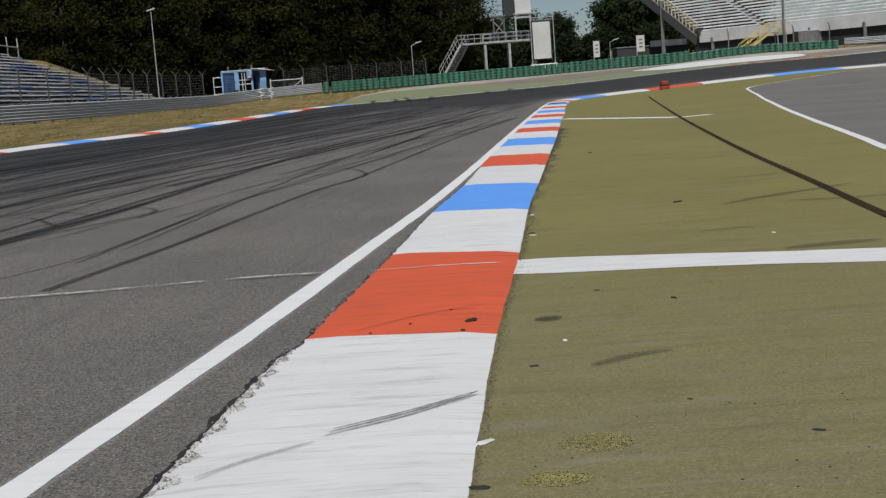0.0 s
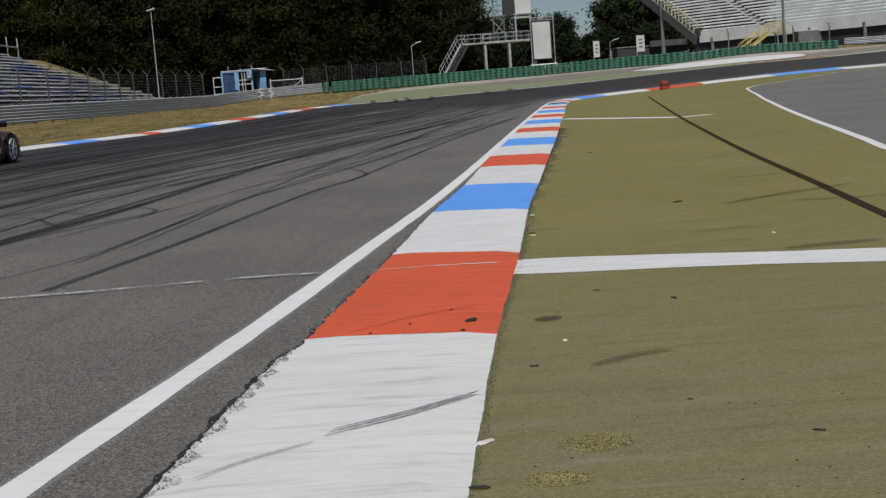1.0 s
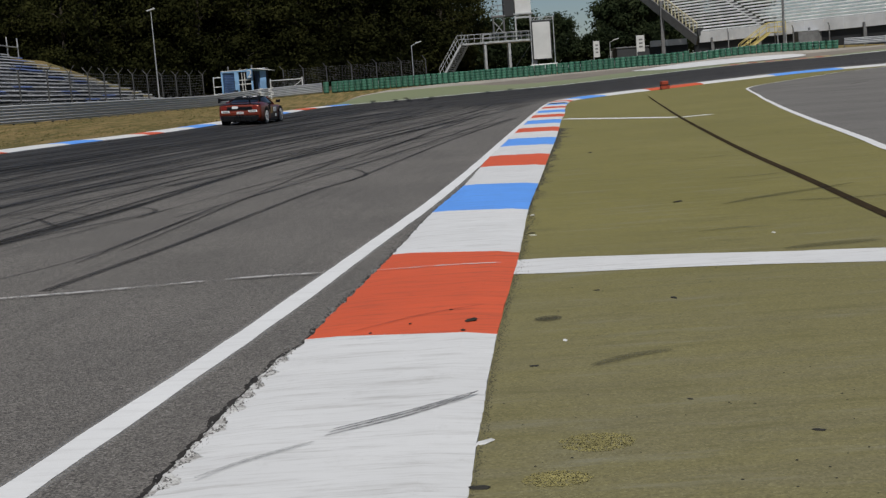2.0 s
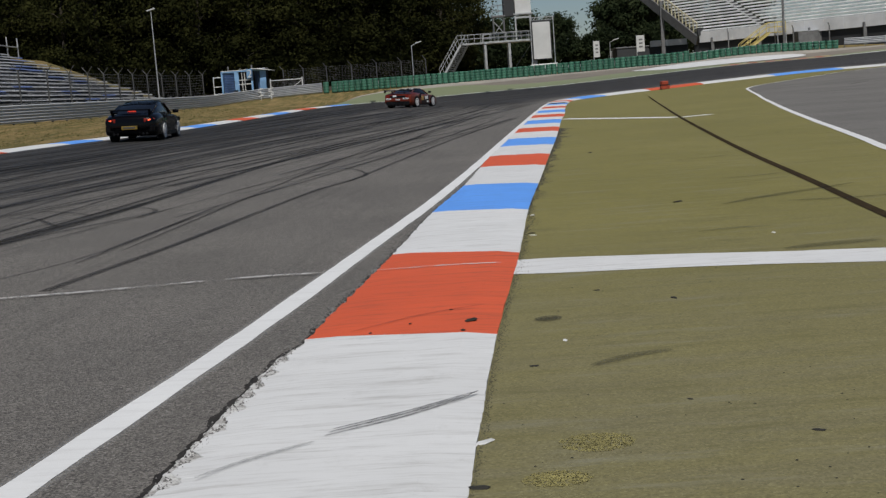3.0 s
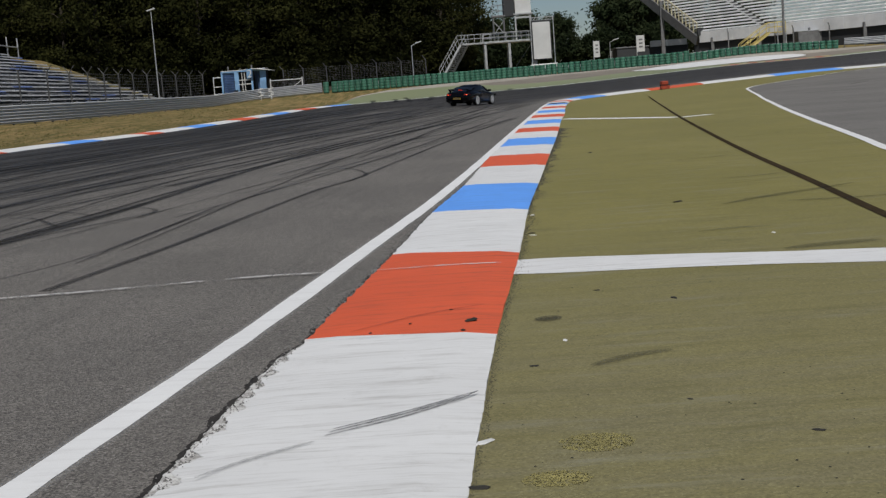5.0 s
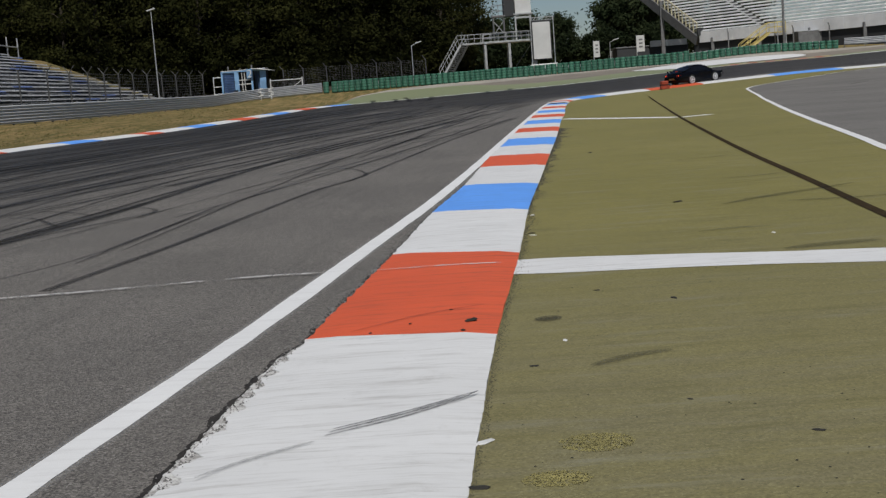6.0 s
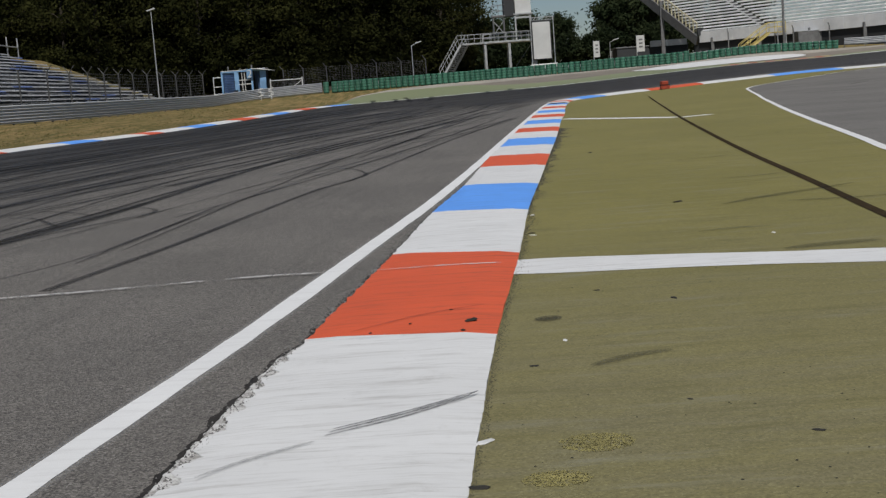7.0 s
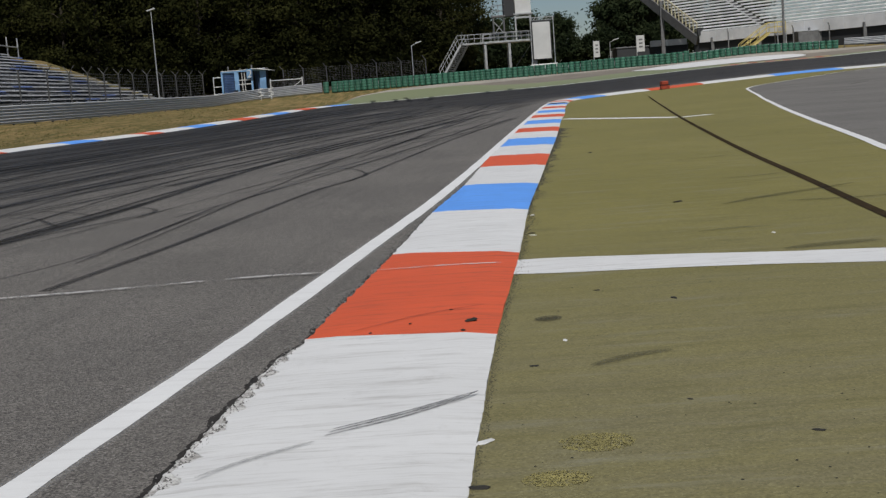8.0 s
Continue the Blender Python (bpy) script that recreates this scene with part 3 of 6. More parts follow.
    for k in range(34):
        x, y = random.uniform(12, 32), random.uniform(30, 68)
        if x > 9.5 + 0.14 * (y - 33) + 3:
            mark([(x, y), (x + 1.5, y + random.uniform(0.5, 2)), (x + 3.2, y + random.uniform(0, 2.4))], random.uniform(0.08, 0.22), M_RUBBER if k % 2 else M_RUBBER_FAINT, 0.011 + 0.0001 * k, "curved tyre mark on the pit lane asphalt")
    for k in range(34):
        y = 9 + 34 * random.random()
        x = 0.8 + 0.12 * y + random.random() * (1.2 + 0.2 * y)
        d = random.uniform(0.5, 1.6) * (0.5 + y / 30)
        mark([(x, y), (x + d * 0.5, y + random.uniform(-0.1, 0.3) * d), (x + d, y + random.uniform(-0.1, 0.5) * d)], random.uniform(0.03, 0.09), M_RUBBER_FAINT if k % 3 else M_RUBBER, 0.0112 + 0.0001 * k, "thin faint tyre mark on the green paint", step=0.2)
    # painted lines across the infield and the worn timing line over the track
    a, b = curve([(0.43, 8.2), (0.77, 8.11), (1.48, 8.0), (2.16, 7.83), (2.68, 7.65), (6.2, 6.5)], 60), curve([(0.51, 8.86), (0.85, 8.83), (1.6, 8.61), (2.31, 8.36), (2.88, 8.21), (6.4, 7.1)], 60)
    tagged(drape("trim_cross_line", between(a, b, 4), 0.006, M_WHITE), "wide white line across the green paint", "road marking", kind="structure")
    for i, (p, q) in enumerate((((4.3, 42.6), (6.98, 36.15)), ((6.95, 36.1), (8.05, 36.75)))):
        mark([p, (Vector(p) + Vector(q)) / 2, q], 0.5 if i == 0 else 0.42, M_LINE, 0.006 + 0.001 * i, "white line across the green paint", "trim_far_line", 0.3, False)
    mark([(-4.5, 8.3), (-3.0, 8.5), (-2.34, 8.6), (-1.38, 8.8), (-0.8, 8.8)], 0.065, M_WORN, 0.0165, "worn thin white line over the track", "trim_timing_line", 0.1, False)
    mark([(-0.5, 8.66), (0.0, 8.7), (0.44, 8.64)], 0.05, M_WORN, 0.0275, "worn thin white line over the kerb", "trim_timing_line", 0.1, False)
    mark([(12.6, 74.5), (9.3, 52), (6.9, 35.6), (4.83, 20.6), (3.92, 13.2), (3.52, 10), (3.1, 6), (2.8, 0)], 0.1, M_SEAM, 0.0075, "dark tar seam in the green paint", "trim_seam", 0.4, False)


def worn_paint():
    s = Nodes("worn white paint")
    a = s.ramp(s.noise(s.coord(), 4, 6, 0.7), 0.36, 0.6)
    s.done((0.55, 0.54, 0.53), 0.8)
    s.put(s.b.inputs["Alpha"], s.math("MULTIPLY", a, 0.6))
    return s.m


M_WORN = worn_paint()
M_RUBBER_DARK = rubber_mark_material("fresh tyre rubber mark", 0.95)
M_CLOD = plain("dark rubber crumb", (0.02, 0.018, 0.014), 0.9, 0, 0.3, 8, 60, 0.4)
M_GRIT = plain("rubber grit", (0.055, 0.05, 0.036), 0.95, 0, 0.4, 8, 60, 0.3)
M_MOSS = plain("dry yellow tuft", (0.24, 0.21, 0.075), 0.95, 0, 0.3, 8, 60, 0.4)


def ledge_material():
    """Old concrete, white paint left on its high spots, dark dirt in its pits."""
    s = Nodes("broken pale concrete")
    v = s.coord()
    n1, n2 = s.noise(v, 16, 7, 0.75), s.noise(v, 55, 5, 0.75)
    c = s.mix(s.ramp(n1, 0.4, 0.58), (0.3, 0.29, 0.275), (0.56, 0.555, 0.545))
    c = s.mix(s.ramp(n2, 0.54, 0.68, 0, 0.5), c, (0.16, 0.155, 0.15))
    s.bump(s.math("ADD", n1, s.math("MULTIPLY", n2, 0.6)), 0.8, 0.012)
    return s.done(c, 0.9, spec=0.2)


M_LEDGE = ledge_material()
M_TAR = plain("crumbling tar", (0.042, 0.039, 0.037), 0.95, 0, 0.5, 12, 60, 0.6, 0.1)


def build_debris():
    def clod(x, y, r, flat, lift, material, label, name):
        bm = bmesh.new()
        bmesh.ops.create_icosphere(bm, subdivisions=2, radius=r)
        k = random.random() * 50
        for v in bm.verts:
            v.co *= 1 + 0.5 * noise.noise(v.co * (1.3 / r) + Vector((k, 0, 0)))
            v.co.z *= flat
        ob = part(name, bm, material, None)
        ob.matrix_world = Matrix.Translation((x, y, ground_z(x, y) + lift)) @ pose(0, 0, 0, 0, 0, random.uniform(0, 180)) @ Matrix.Diagonal((1.7, 0.8, 1, 1))
        tagged(ob, label, "debris", "rubber crumbs on the ground")

    for x, y, r in ((2.29, 12.19, .035), (1.25, 6.91, .018), (0.36, 5.44, .014), (1.22, 4.16, .014), (0.88, 7.34, .012), (0.06, 3.79, .022), (2.61, 21.57, .035), (0.89, 4.69, .008), (0.74, 10.42, .02)):
        clod(x, y, r, 0.35, 0.004, M_CLOD, "small dark rubber crumb on green painted asphalt", "rubber_crumb")
    for x, y, r in ((0.12, 6.54, .026), (0.07, 6.28, .012), (-0.2, 6.55, .008), (0.02, 6.9, .007), (-0.4, 6.36, .007)):
        clod(x, y, r, 0.35, 0.026, M_CLOD, "small dark rubber crumb on the painted kerb", "rubber_crumb")
    for x, y, r in ((2.47, 9.41, .02), (0.55, 5.96, .014), (0.86, 11.9, .03), (0.10, 4.3, .028), (0.74, 10.3, .02)):
        clod(x, y, r, 0.2, 0.003, M_WHITE, "small flake of white paint on the green asphalt", "paint_flake")
    for cx, cy, rx, ry, n in ((0.47, 4.2, 0.13, 0.11, 900), (0.3, 3.83, 0.11, 0.08, 700)):
        verts, faces = [], []
        for _ in range(n):
            a, q = random.uniform(0, math.tau), random.random() ** 0.7
            x, y = cx + rx * q * math.cos(a), cy + ry * q * math.sin(a)
            z, h, t = ground_z(x, y) + 0.004, random.uniform(0.0006, 0.0025), random.uniform(0, math.pi)
            d = Vector((math.cos(t), math.sin(t))) * 0.005
            k = len(verts)
            verts += [(x - d.x, y - d.y, z), (x + d.x, y + d.y, z), (x + d.y * 2, y - d.x * 2, z + h)]
            faces.append((k, k + 1, k + 2))
        tagged(mesh_object("dry_tufts", verts, faces, M_MOSS), "sparse yellowish dry tufts on worn green asphalt", "tufts", kind="stuff")
    # broken concrete ledge along the nearest block, and the dark tar crack outside it
    def strip(name, inner, outer, height, material, label, n=9, step=0.012, y0=2.6, y1=9.0):
        verts, faces = [], []
        edge = even([p for p in curve(KERB_L, 900) if y0 < p.y < y1], step)
        for p in edge:
            a, b = outer(p.y), inner(p.y)
            for j in range(n):
                t = j / (n - 1)
                x = p.x - a * (1 - t) - b * t
                lump = noise.noise((x * 26, p.y * 22, 1)) + 0.6 * noise.noise((x * 70, p.y * 60, 5))
                verts.append((x, p.y, ground_z(x, p.y) + height(t, lump)))
        for i in range(len(edge) - 1):
            for j in range(n - 1):
                a = i * n + j
                faces.append((a, a + 1, a + n + 1, a + n))
        tagged(mesh_object(name, verts, faces, material), label, "kerb edge", kind="structure")

    def ledge_width(y):
        rag = 0.022 * noise.noise((0, y * 9, 3)) + 0.012 * noise.noise((0, y * 40, 9))
        return (0.062 + rag) * (1 - smooth((y - 5.9) / 0.5)) + 0.006

    def crack_width(y):
        return ledge_width(y) + max(0.004, 0.018 + 0.035 * noise.noise((3, y * 5, 1)) + 0.014 * noise.noise((0, y * 34, 7)) + 0.012 * smooth((y - 6.2) / 0.6)) * (1 - 0.8 * smooth((y - 8) / 10))

    strip("trim_kerb_ledge", lambda y: -0.09, ledge_width, lambda t, k: -0.004 if t == 0 else 0.006 + 0.004 * t + 0.0035 * k, M_LEDGE, "broken pale concrete ledge along the kerb", 14, y1=6.5)
    strip("trim_tar_crack", lambda y: ledge_width(y) - 0.03, crack_width, lambda t, k: 0.0018 + 0.0015 * max(0.0, k), M_TAR, "dark crumbling tar joint beside the kerb", 7, 0.02, 2.6, 18)
    # fine specks on the infield
    verts, faces = [], []
    for _ in range(230):
        y = 3.2 + 22 * random.random() ** 1.8
        x = random.uniform(-0.3 + 0.1 * y, 0.5 + 0.42 * y)
        z, r = ground_z(x, y) + 0.0045, random.uniform(0.0015, 0.005)
        k = len(verts)
        verts += [(x + r * 1.5, y, z), (x, y + r, z), (x - r * 1.5, y, z), (x, y - r, z), (x, y, z + r * 0.6)]
        faces += [(k, k + 1, k + 4), (k + 1, k + 2, k + 4), (k + 2, k + 3, k + 4), (k + 3, k, k + 4)]
    tagged(mesh_object("infield_grit", verts, faces, M_CLOD), "fine dark grit scattered on green paint", "grit", kind="stuff")
    # dark rubber grit swept against the inner side of the kerb
    verts, faces = [], []
    for p in even([p for p in curve(KERB_R, 700) if 3 < p.y < 34], 0.01):
        for _ in range(4):
            x, y = p.x + 0.004 + abs(random.gauss(0.0, 0.012 + 0.004 * p.y)) * max(0.15, 0.6 + 1.2 * noise.noise((0, p.y * 1.1, 4))), p.y + random.uniform(-0.01, 0.01)
            z, r = ground_z(x, y) + 0.005, random.uniform(0.0008, 0.0016 + 0.0003 * p.y)
            k = len(verts)
            verts += [(x + r * 1.3, y, z), (x - r * 0.7, y + r, z), (x - r * 0.7, y - r, z), (x, y, z + r * 0.7)]
            faces += [(k, k + 1, k + 3), (k + 1, k + 2, k + 3), (k + 2, k, k + 3)]
    tagged(mesh_object("rubber_grit", verts, faces, M_GRIT), "dark rubber grit swept against the kerb", "grit", kind="stuff")
    # loose grit along the broken edge of the kerb
    verts, faces = [], []
    edge = even([p for p in curve(KERB_L, 700) if 2 < p.y < 16], 0.012)
    for p in edge:
        for _ in range(2):
            x, y = p.x - abs(random.gauss(0.012, 0.03)), p.y + random.uniform(-0.01, 0.01)
            z, r = ground_z(x, y) + 0.006, random.uniform(0.002, 0.009)
            k = len(verts)
            verts += [(x + r, y, z), (x - r * 0.6, y + r, z), (x - r * 0.6, y - r, z), (x, y, z + r * 1.1)]
            faces += [(k, k + 1, k + 3), (k + 1, k + 2, k + 3), (k + 2, k, k + 3)]
    tagged(mesh_object("kerb_grit", verts, faces, plain("broken concrete grit", (0.16, 0.155, 0.15), 0.95, 0, 0.6, 20, 60, 0.3)), "loose grit along the broken kerb edge", "grit", kind="stuff")


build_marks()
build_debris()


def build_grass():
    verts, faces = [], []
    outer = curve(OUTER, 900)
    for _ in range(26000):
        p = outer[random.randrange(len(outer))]
        if not 28 < p.y < 101 or p.x > -5:
            continue
        x, y = p.x - 1.25 - random.random() * (9.5 + 0.01 * p.y), p.y + random.uniform(-0.5, 0.5)
        if noise.noise((x * 0.35, y * 0.12, 2)) + random.uniform(-0.5, 0.5) < -0.05:
            continue
        h, r, a = random.uniform(0.015, 0.045), random.uniform(0.02, 0.07), random.uniform(0, math.pi)
        d = Vector((math.cos(a), math.sin(a))) * r
        z, k = ground_z(x, y) - 0.05, len(verts)
        verts += [(x - d.x, y - d.y, z), (x + d.x, y + d.y, z), (x + d.x * 0.6 + random.uniform(-0.04, 0.04), y + d.y * 0.6, z + h), (x - d.x * 0.5, y - d.y * 0.5, z + h * random.uniform(0.6, 1))]
        faces.append((k, k + 1, k + 2, k + 3))
    s = Nodes("grass blades")
    c = s.mix(s.n("NewGeometry").outputs["Random Per Island"], (0.07, 0.07, 0.024), (0.27, 0.21, 0.1))
    tagged(mesh_object("grass_tufts", verts, faces, s.done(c, 0.9, spec=0.1)), "short dry grass tufts beside the outer kerb", "grass", kind="stuff")


build_grass()


# ---- barriers ----
def w_beam(path, base, label_parent):
    """A corrugated steel rail along plan points at a height above the land."""
    prof = [(0.0, 0.0), (0.0, 0.06), (0.055, 0.09), (0.06, 0.095), (0.06, 0.1), (0.0, 0.15), (0.0, 0.155), (0.0, 0.21), (0.055, 0.24), (0.06, 0.245), (0.06, 0.25), (0.0, 0.305)]
    verts, faces = [], []
    for i, p in enumerate(path):
        d = (path[min(i + 1, len(path) - 1)] - path[max(i - 1, 0)]).normalized()
        out = Vector((d.y, -d.x))
        for o, z in prof:
            q = p + out * (o - 0.05 * (base + z))
            verts.append((q.x, q.y, ground_z(p.x, p.y) + base + z))
    n = len(prof)
    for i in range(len(path) - 1):
        for j in range(n - 1):
            a = i * n + j
            faces.append((a, a + 1, a + n + 1, a + n))
    ob = mesh_object("rail", verts, faces, M_RAIL, label_parent)
    m = ob.modifiers.new("thick", "SOLIDIFY")
    m.thickness = 0.006
    return ob


def build_guardrail(points, rails, label, first=0.03):
    line = curve(points, 300)
    p = even(line, 2.0) + [line[-1]]
    rail = thing("guardrail", Matrix(), label, "guardrail")
    for k in range(rails):
        w_beam(p, first + 0.315 * k, rail)
    for i, q in enumerate(p):
        d = (p[min(i + 1, len(p) - 1)] - p[max(i - 1, 0)]).normalized()
        c = q - Vector((d.y, -d.x)) * 0.13
        z = ground_z(c.x, c.y)
        part("post", box((0.1, 0.06, 0.315 * rails + 0.4), Matrix.Translation((c.x, c.y, z + 0.155 * rails - 0.1)) @ pose(0, 0, 0, 0, 0, math.degrees(math.atan2(-d.x, d.y)))), M_STEEL_DULL, rail)


RAIL = [(-25.5, 46), (-23.0, 58), (-21.6, 64.4), (-20.4, 70), (-19.9, 80), (-19.7, 97), (-18.4, 115), (-15.3, 122), (-10.7, 126.2)]


def build_tyre_wall():
    r, hgt = 0.29, 0.265
    prof = [(r * 0.55, 0.02), (r * 0.91, 0.0), (r * 0.98, 0.025), (r, hgt * 0.5), (r * 0.98, hgt - 0.025), (r * 0.91, hgt), (r * 0.55, hgt - 0.02)]
    n = 14
    verts = [(q * math.cos(i * math.tau / n), q * math.sin(i * math.tau / n), z) for i in range(n) for q, z in prof]
    k = len(prof)
    faces = [(i * k + j, ((i + 1) % n) * k + j, ((i + 1) % n) * k + j + 1, i * k + j + 1) for i in range(n) for j in range(k - 1)]
    me = bpy.data.meshes.new("tyre")
    me.from_pydata(verts, [], faces)
    me.polygons.foreach_set("use_smooth", [True] * len(me.polygons))
    me.materials.append(M_TYRE_GREEN)
    stack = thing("tyre_stack", Matrix(), "stack of green painted tyres in a crash barrier", "tyre stack", "tyre barrier")
    for j in range(4):
        t = new("tyre", me)
        t.parent = stack
        t.matrix_basis = Matrix.Translation((0.0, 0.0, hgt * j))
    path = even(curve([(-10.0, 125.2), (-8.2, 125.8), (-3.5, 127.3), (2.1, 128.9), (8, 131.5), (14, 132.3), (19.4, 130.4), (24.5, 127.6), (30.5, 127.3), (35.6, 126.2), (40.1, 125)], 400), 0.6)
    place = []
    for i, p in enumerate(path):
        place.append(Matrix.Translation((p.x - (0.22 if i < 1 else 0.0), p.y + random.uniform(-0.04, 0.04), ground_z(p.x, p.y) - 0.005)) @ pose(0, 0, 0, random.uniform(-1.5, 1.5), random.uniform(-1.5, 1.5), random.uniform(0, 360)))
    stack.matrix_world = place[0]
    low = None
    for q in place[1:]:
        if q.translation.x < 25.5:
            copy_thing(stack, q)
        elif low is None:
            low = copy_thing(stack, q)
            tagged(low, "low stack of green painted tyres in a crash barrier")
            bpy.data.objects.remove(low.children[-1])
        else:
            copy_thing(low, q)
    # steel rail and posts that back the tyres
    build_guardrail([(p.x, p.y + 0.75) for p in path[1::12]], 2, "steel rail behind the green tyre barrier", 0.15)


build_guardrail(RAIL, 3, "triple galvanised steel guardrail on dry grass")
build_guardrail([(40.6, 125.4), (44.2, 125.2), (50, 127), (64, 134)], 2, "double galvanised guardrail beside the tyre barrier", 0.3)
build_tyre_wall()


# ---- fences ----
def wire_material():
    s = Nodes("fence wire mesh")
    s.done((0.12, 0.12, 0.12), 0.6, 0.4)
    return s.m


M_WIRE = wire_material()
M_FENCE = plain("dark weathered post", (0.09, 0.09, 0.088), 0.7, 0.1, 0.3, 2, 20, 0.1)


def build_fence(points, step, high, arms, label):
    p = even(curve(points, 300), step)
    fence = thing("catch_fence", Matrix(), label, "fence")
    for i, q in enumerate(p):
        z = ground_z(q.x, q.y)
        bm = rod((q.x, q.y, z - 0.1), (q.x, q.y, z + high), 0.055, 8)
        post = part("post", bm, M_FENCE, fence)
        for s in arms:
            part("arm", rod((q.x, q.y, z + high - 0.03), (q.x + s * 0.36, q.y - 0.1 * s, z + high + 0.4), 0.028, 6), M_STEEL if i == 4 and len(arms) > 1 else M_FENCE, post)
    bm = bmesh.new()
    for a, b in zip(p, p[1:]):
        for k in range(9):
            h = 0.9 + (high - 0.95) * k / 8
            add_rod(bm, (a.x, a.y, ground_z(a.x, a.y) + h), (b.x, b.y, ground_z(b.x, b.y) + h), 0.008, 4)
        for j in range(8):
            c = a.lerp(b, j / 8)
            z = ground_z(c.x, c.y)
            add_rod(bm, (c.x, c.y, z + 0.7), (c.x, c.y, z + high), 0.006, 4)
    tagged(part("wire_mesh", bm, M_WIRE, fence), kind="stuff")


build_fence([(-27.2, 52), (-24.2, 64), (-22.4, 76), (-22.0, 97), (-20.8, 112), (-19.9, 119)], 4.0, 2.75, (-1, 1), "steel catch fence with forked post tops before the stand")
build_fence([(-15.0, 131.5), (-12.6, 134), (-9.6, 135.5), (-3.5, 137.5), (1.5, 139)], 2.75, 2.35, (-1,), "steel mesh fence with bent post tops behind the tyres")


# ---- stands ----
M_SEAT_WHITE = plain("weathered white seat", (0.36, 0.365, 0.37), 0.6, 0, 0.35, 0.8, 12, 0.1)
M_SEAT_BLUE = plain("faded blue seat", (0.13, 0.18, 0.36), 0.6, 0, 0.35, 0.8, 12, 0.1)
# stand concrete kept near black: the shade between bench rows is in the colour
M_STEP_SHADE = plain("shaded stand concrete", (0.03, 0.029, 0.028), 0.9, 0, 0.3, 0.8, 12, 0.3)
M_TREAD_SHADE = plain("gap-shaded stand concrete", (0.07, 0.069, 0.067), 0.9, 0, 0.3, 0.8, 12, 0.3)
M_PANEL = plain("pale grey wall panel", (0.74, 0.74, 0.74), 0.7, 0, 0.2, 0.5, 12, 0.1)
M_SEAT_PALE = plain("white stand seat", (0.8, 0.8, 0.79), 0.55, 0, 0.25, 0.6, 12, 0.1)
M_CREAM = plain("cream painted steel", (0.58, 0.53, 0.36), 0.6, 0, 0.25, 2, 20, 0.1)
M_YELLOW = plain("yellow painted steel", (0.58, 0.47, 0.17), 0.6, 0, 0.25, 2, 20, 0.1)
# cladding colour, also used for painted shade under the stand and in the hut
M_DARKWALL_SHADE = plain("dark cladding and shade", (0.035, 0.037, 0.04), 0.8, 0, 0.3, 0.6, 12, 0.2)
# darker blue for the louvres and for the partition's painted shade
M_BLUE_DARKER = plain("darker blue sheet", (0.09, 0.17, 0.36), 0.6, 0, 0.35, 1.2, 15, 0.1)
M_BLUE_PANEL = plain("pale blue painted sheet", (0.2, 0.37, 0.6), 0.6, 0, 0.3, 1.2, 15, 0.1)
M_SIGN = plain("white sign face", (0.54, 0.54, 0.53), 0.6, 0, 0.1, 0.7, 15, 0.05)
M_WOOD_DARK = plain("bark", (0.05, 0.04, 0.03), 0.95, 0, 0.4, 3, 15, 0.6)


def build_left_stand():
    # grass bank under the benches
    rows = []
    for i in range(100):
        y = 40 + i * 1.04
        fall = 1 - smooth((y - 118.5) / 14)
        rows.append([])
        for x in (-23.6, -24.6, -27, -30, -33, -35.5, -38, -46, -52):
            low, up = ground_z(x, y) - 0.15, 1.82 + 0.42 * (min(35.5, -x) - 24.7) - 0.9 * max(0, -x - 38)
            up += 0.3 * smooth((y - 118.3 + 0.95 * (min(35.5, -x) - 24.7)) / 1.5)
            rows[-1].append((x, y, low + max(0.0, up - low) * fall))
    n = len(rows[0])
    verts = [v for r in rows for v in r]
    faces = [(i * n + j, i * n + j + 1, (i + 1) * n + j + 1, (i + 1) * n + j) for i in range(len(rows) - 1) for j in range(n - 1)]
    tagged(mesh_object("ground_bank", verts, faces, M_GRASS, smooth_faces=True), "dry grass bank under the open stand", "grass bank", kind="structure")
    for k in range(14):
        x = -24.7 - 0.8 * k
        end = 117.5 - 0.76 * k
        z = 2.2 + 0.335 * k
        row = thing("bench_row", Matrix(), "long stand bench row, weathered white and blue", "bench", "open stand benches")
        y = 47.0
        while y < end:
            w = min(4.0, end - y)
            blue = random.random() < (0.1 if k < 8 else 0.38)
            jog = random.uniform(-0.02, 0.02)
            bm = box((0.32, w - 0.06, 0.05), Matrix.Translation((x, y + w / 2, z + 0.32 + jog)), 0.015)
            add_box(bm, (0.03, w - 0.06, 0.12), Matrix.Translation((x + 0.175, y + w / 2, z + 0.3 + jog)) @ pose(0, 0, 0, 0, -48))
            # lower strip in the seat colour stands in for the step's lit edge
            add_box(bm, (0.2, w - 0.1, 0.035), Matrix.Translation((x + 0.3, y + w / 2, z + 0.1 - jog)) @ pose(0, 0, 0, random.uniform(-0.5, 0.5)), 0.01)
            part("seat", bm, M_SEAT_BLUE if blue else M_SEAT_WHITE, row, "faded blue seat plank" if blue else "weathered white seat plank")
            y += w
        part("step", box((0.8, end - 47, 0.3), Matrix.Translation((x - 0.1, (47 + end) / 2, z - 0.15))), M_STEP_SHADE, row, "concrete step with shade in its colour")
    rail = thing("railing", Matrix(), "white steel railing at the top of the stand", "railing")
    for y in (104.0, 107.0, 110.0, 112.8):
        part("post", rod((-35.8, y, 5.6), (-35.8, y, 8.5), 0.06), M_SEAT_WHITE, rail)
    part("bar", rod((-35.8, 90, 7.7), (-35.8, 112.8, 7.7), 0.05), M_SEAT_WHITE, rail)


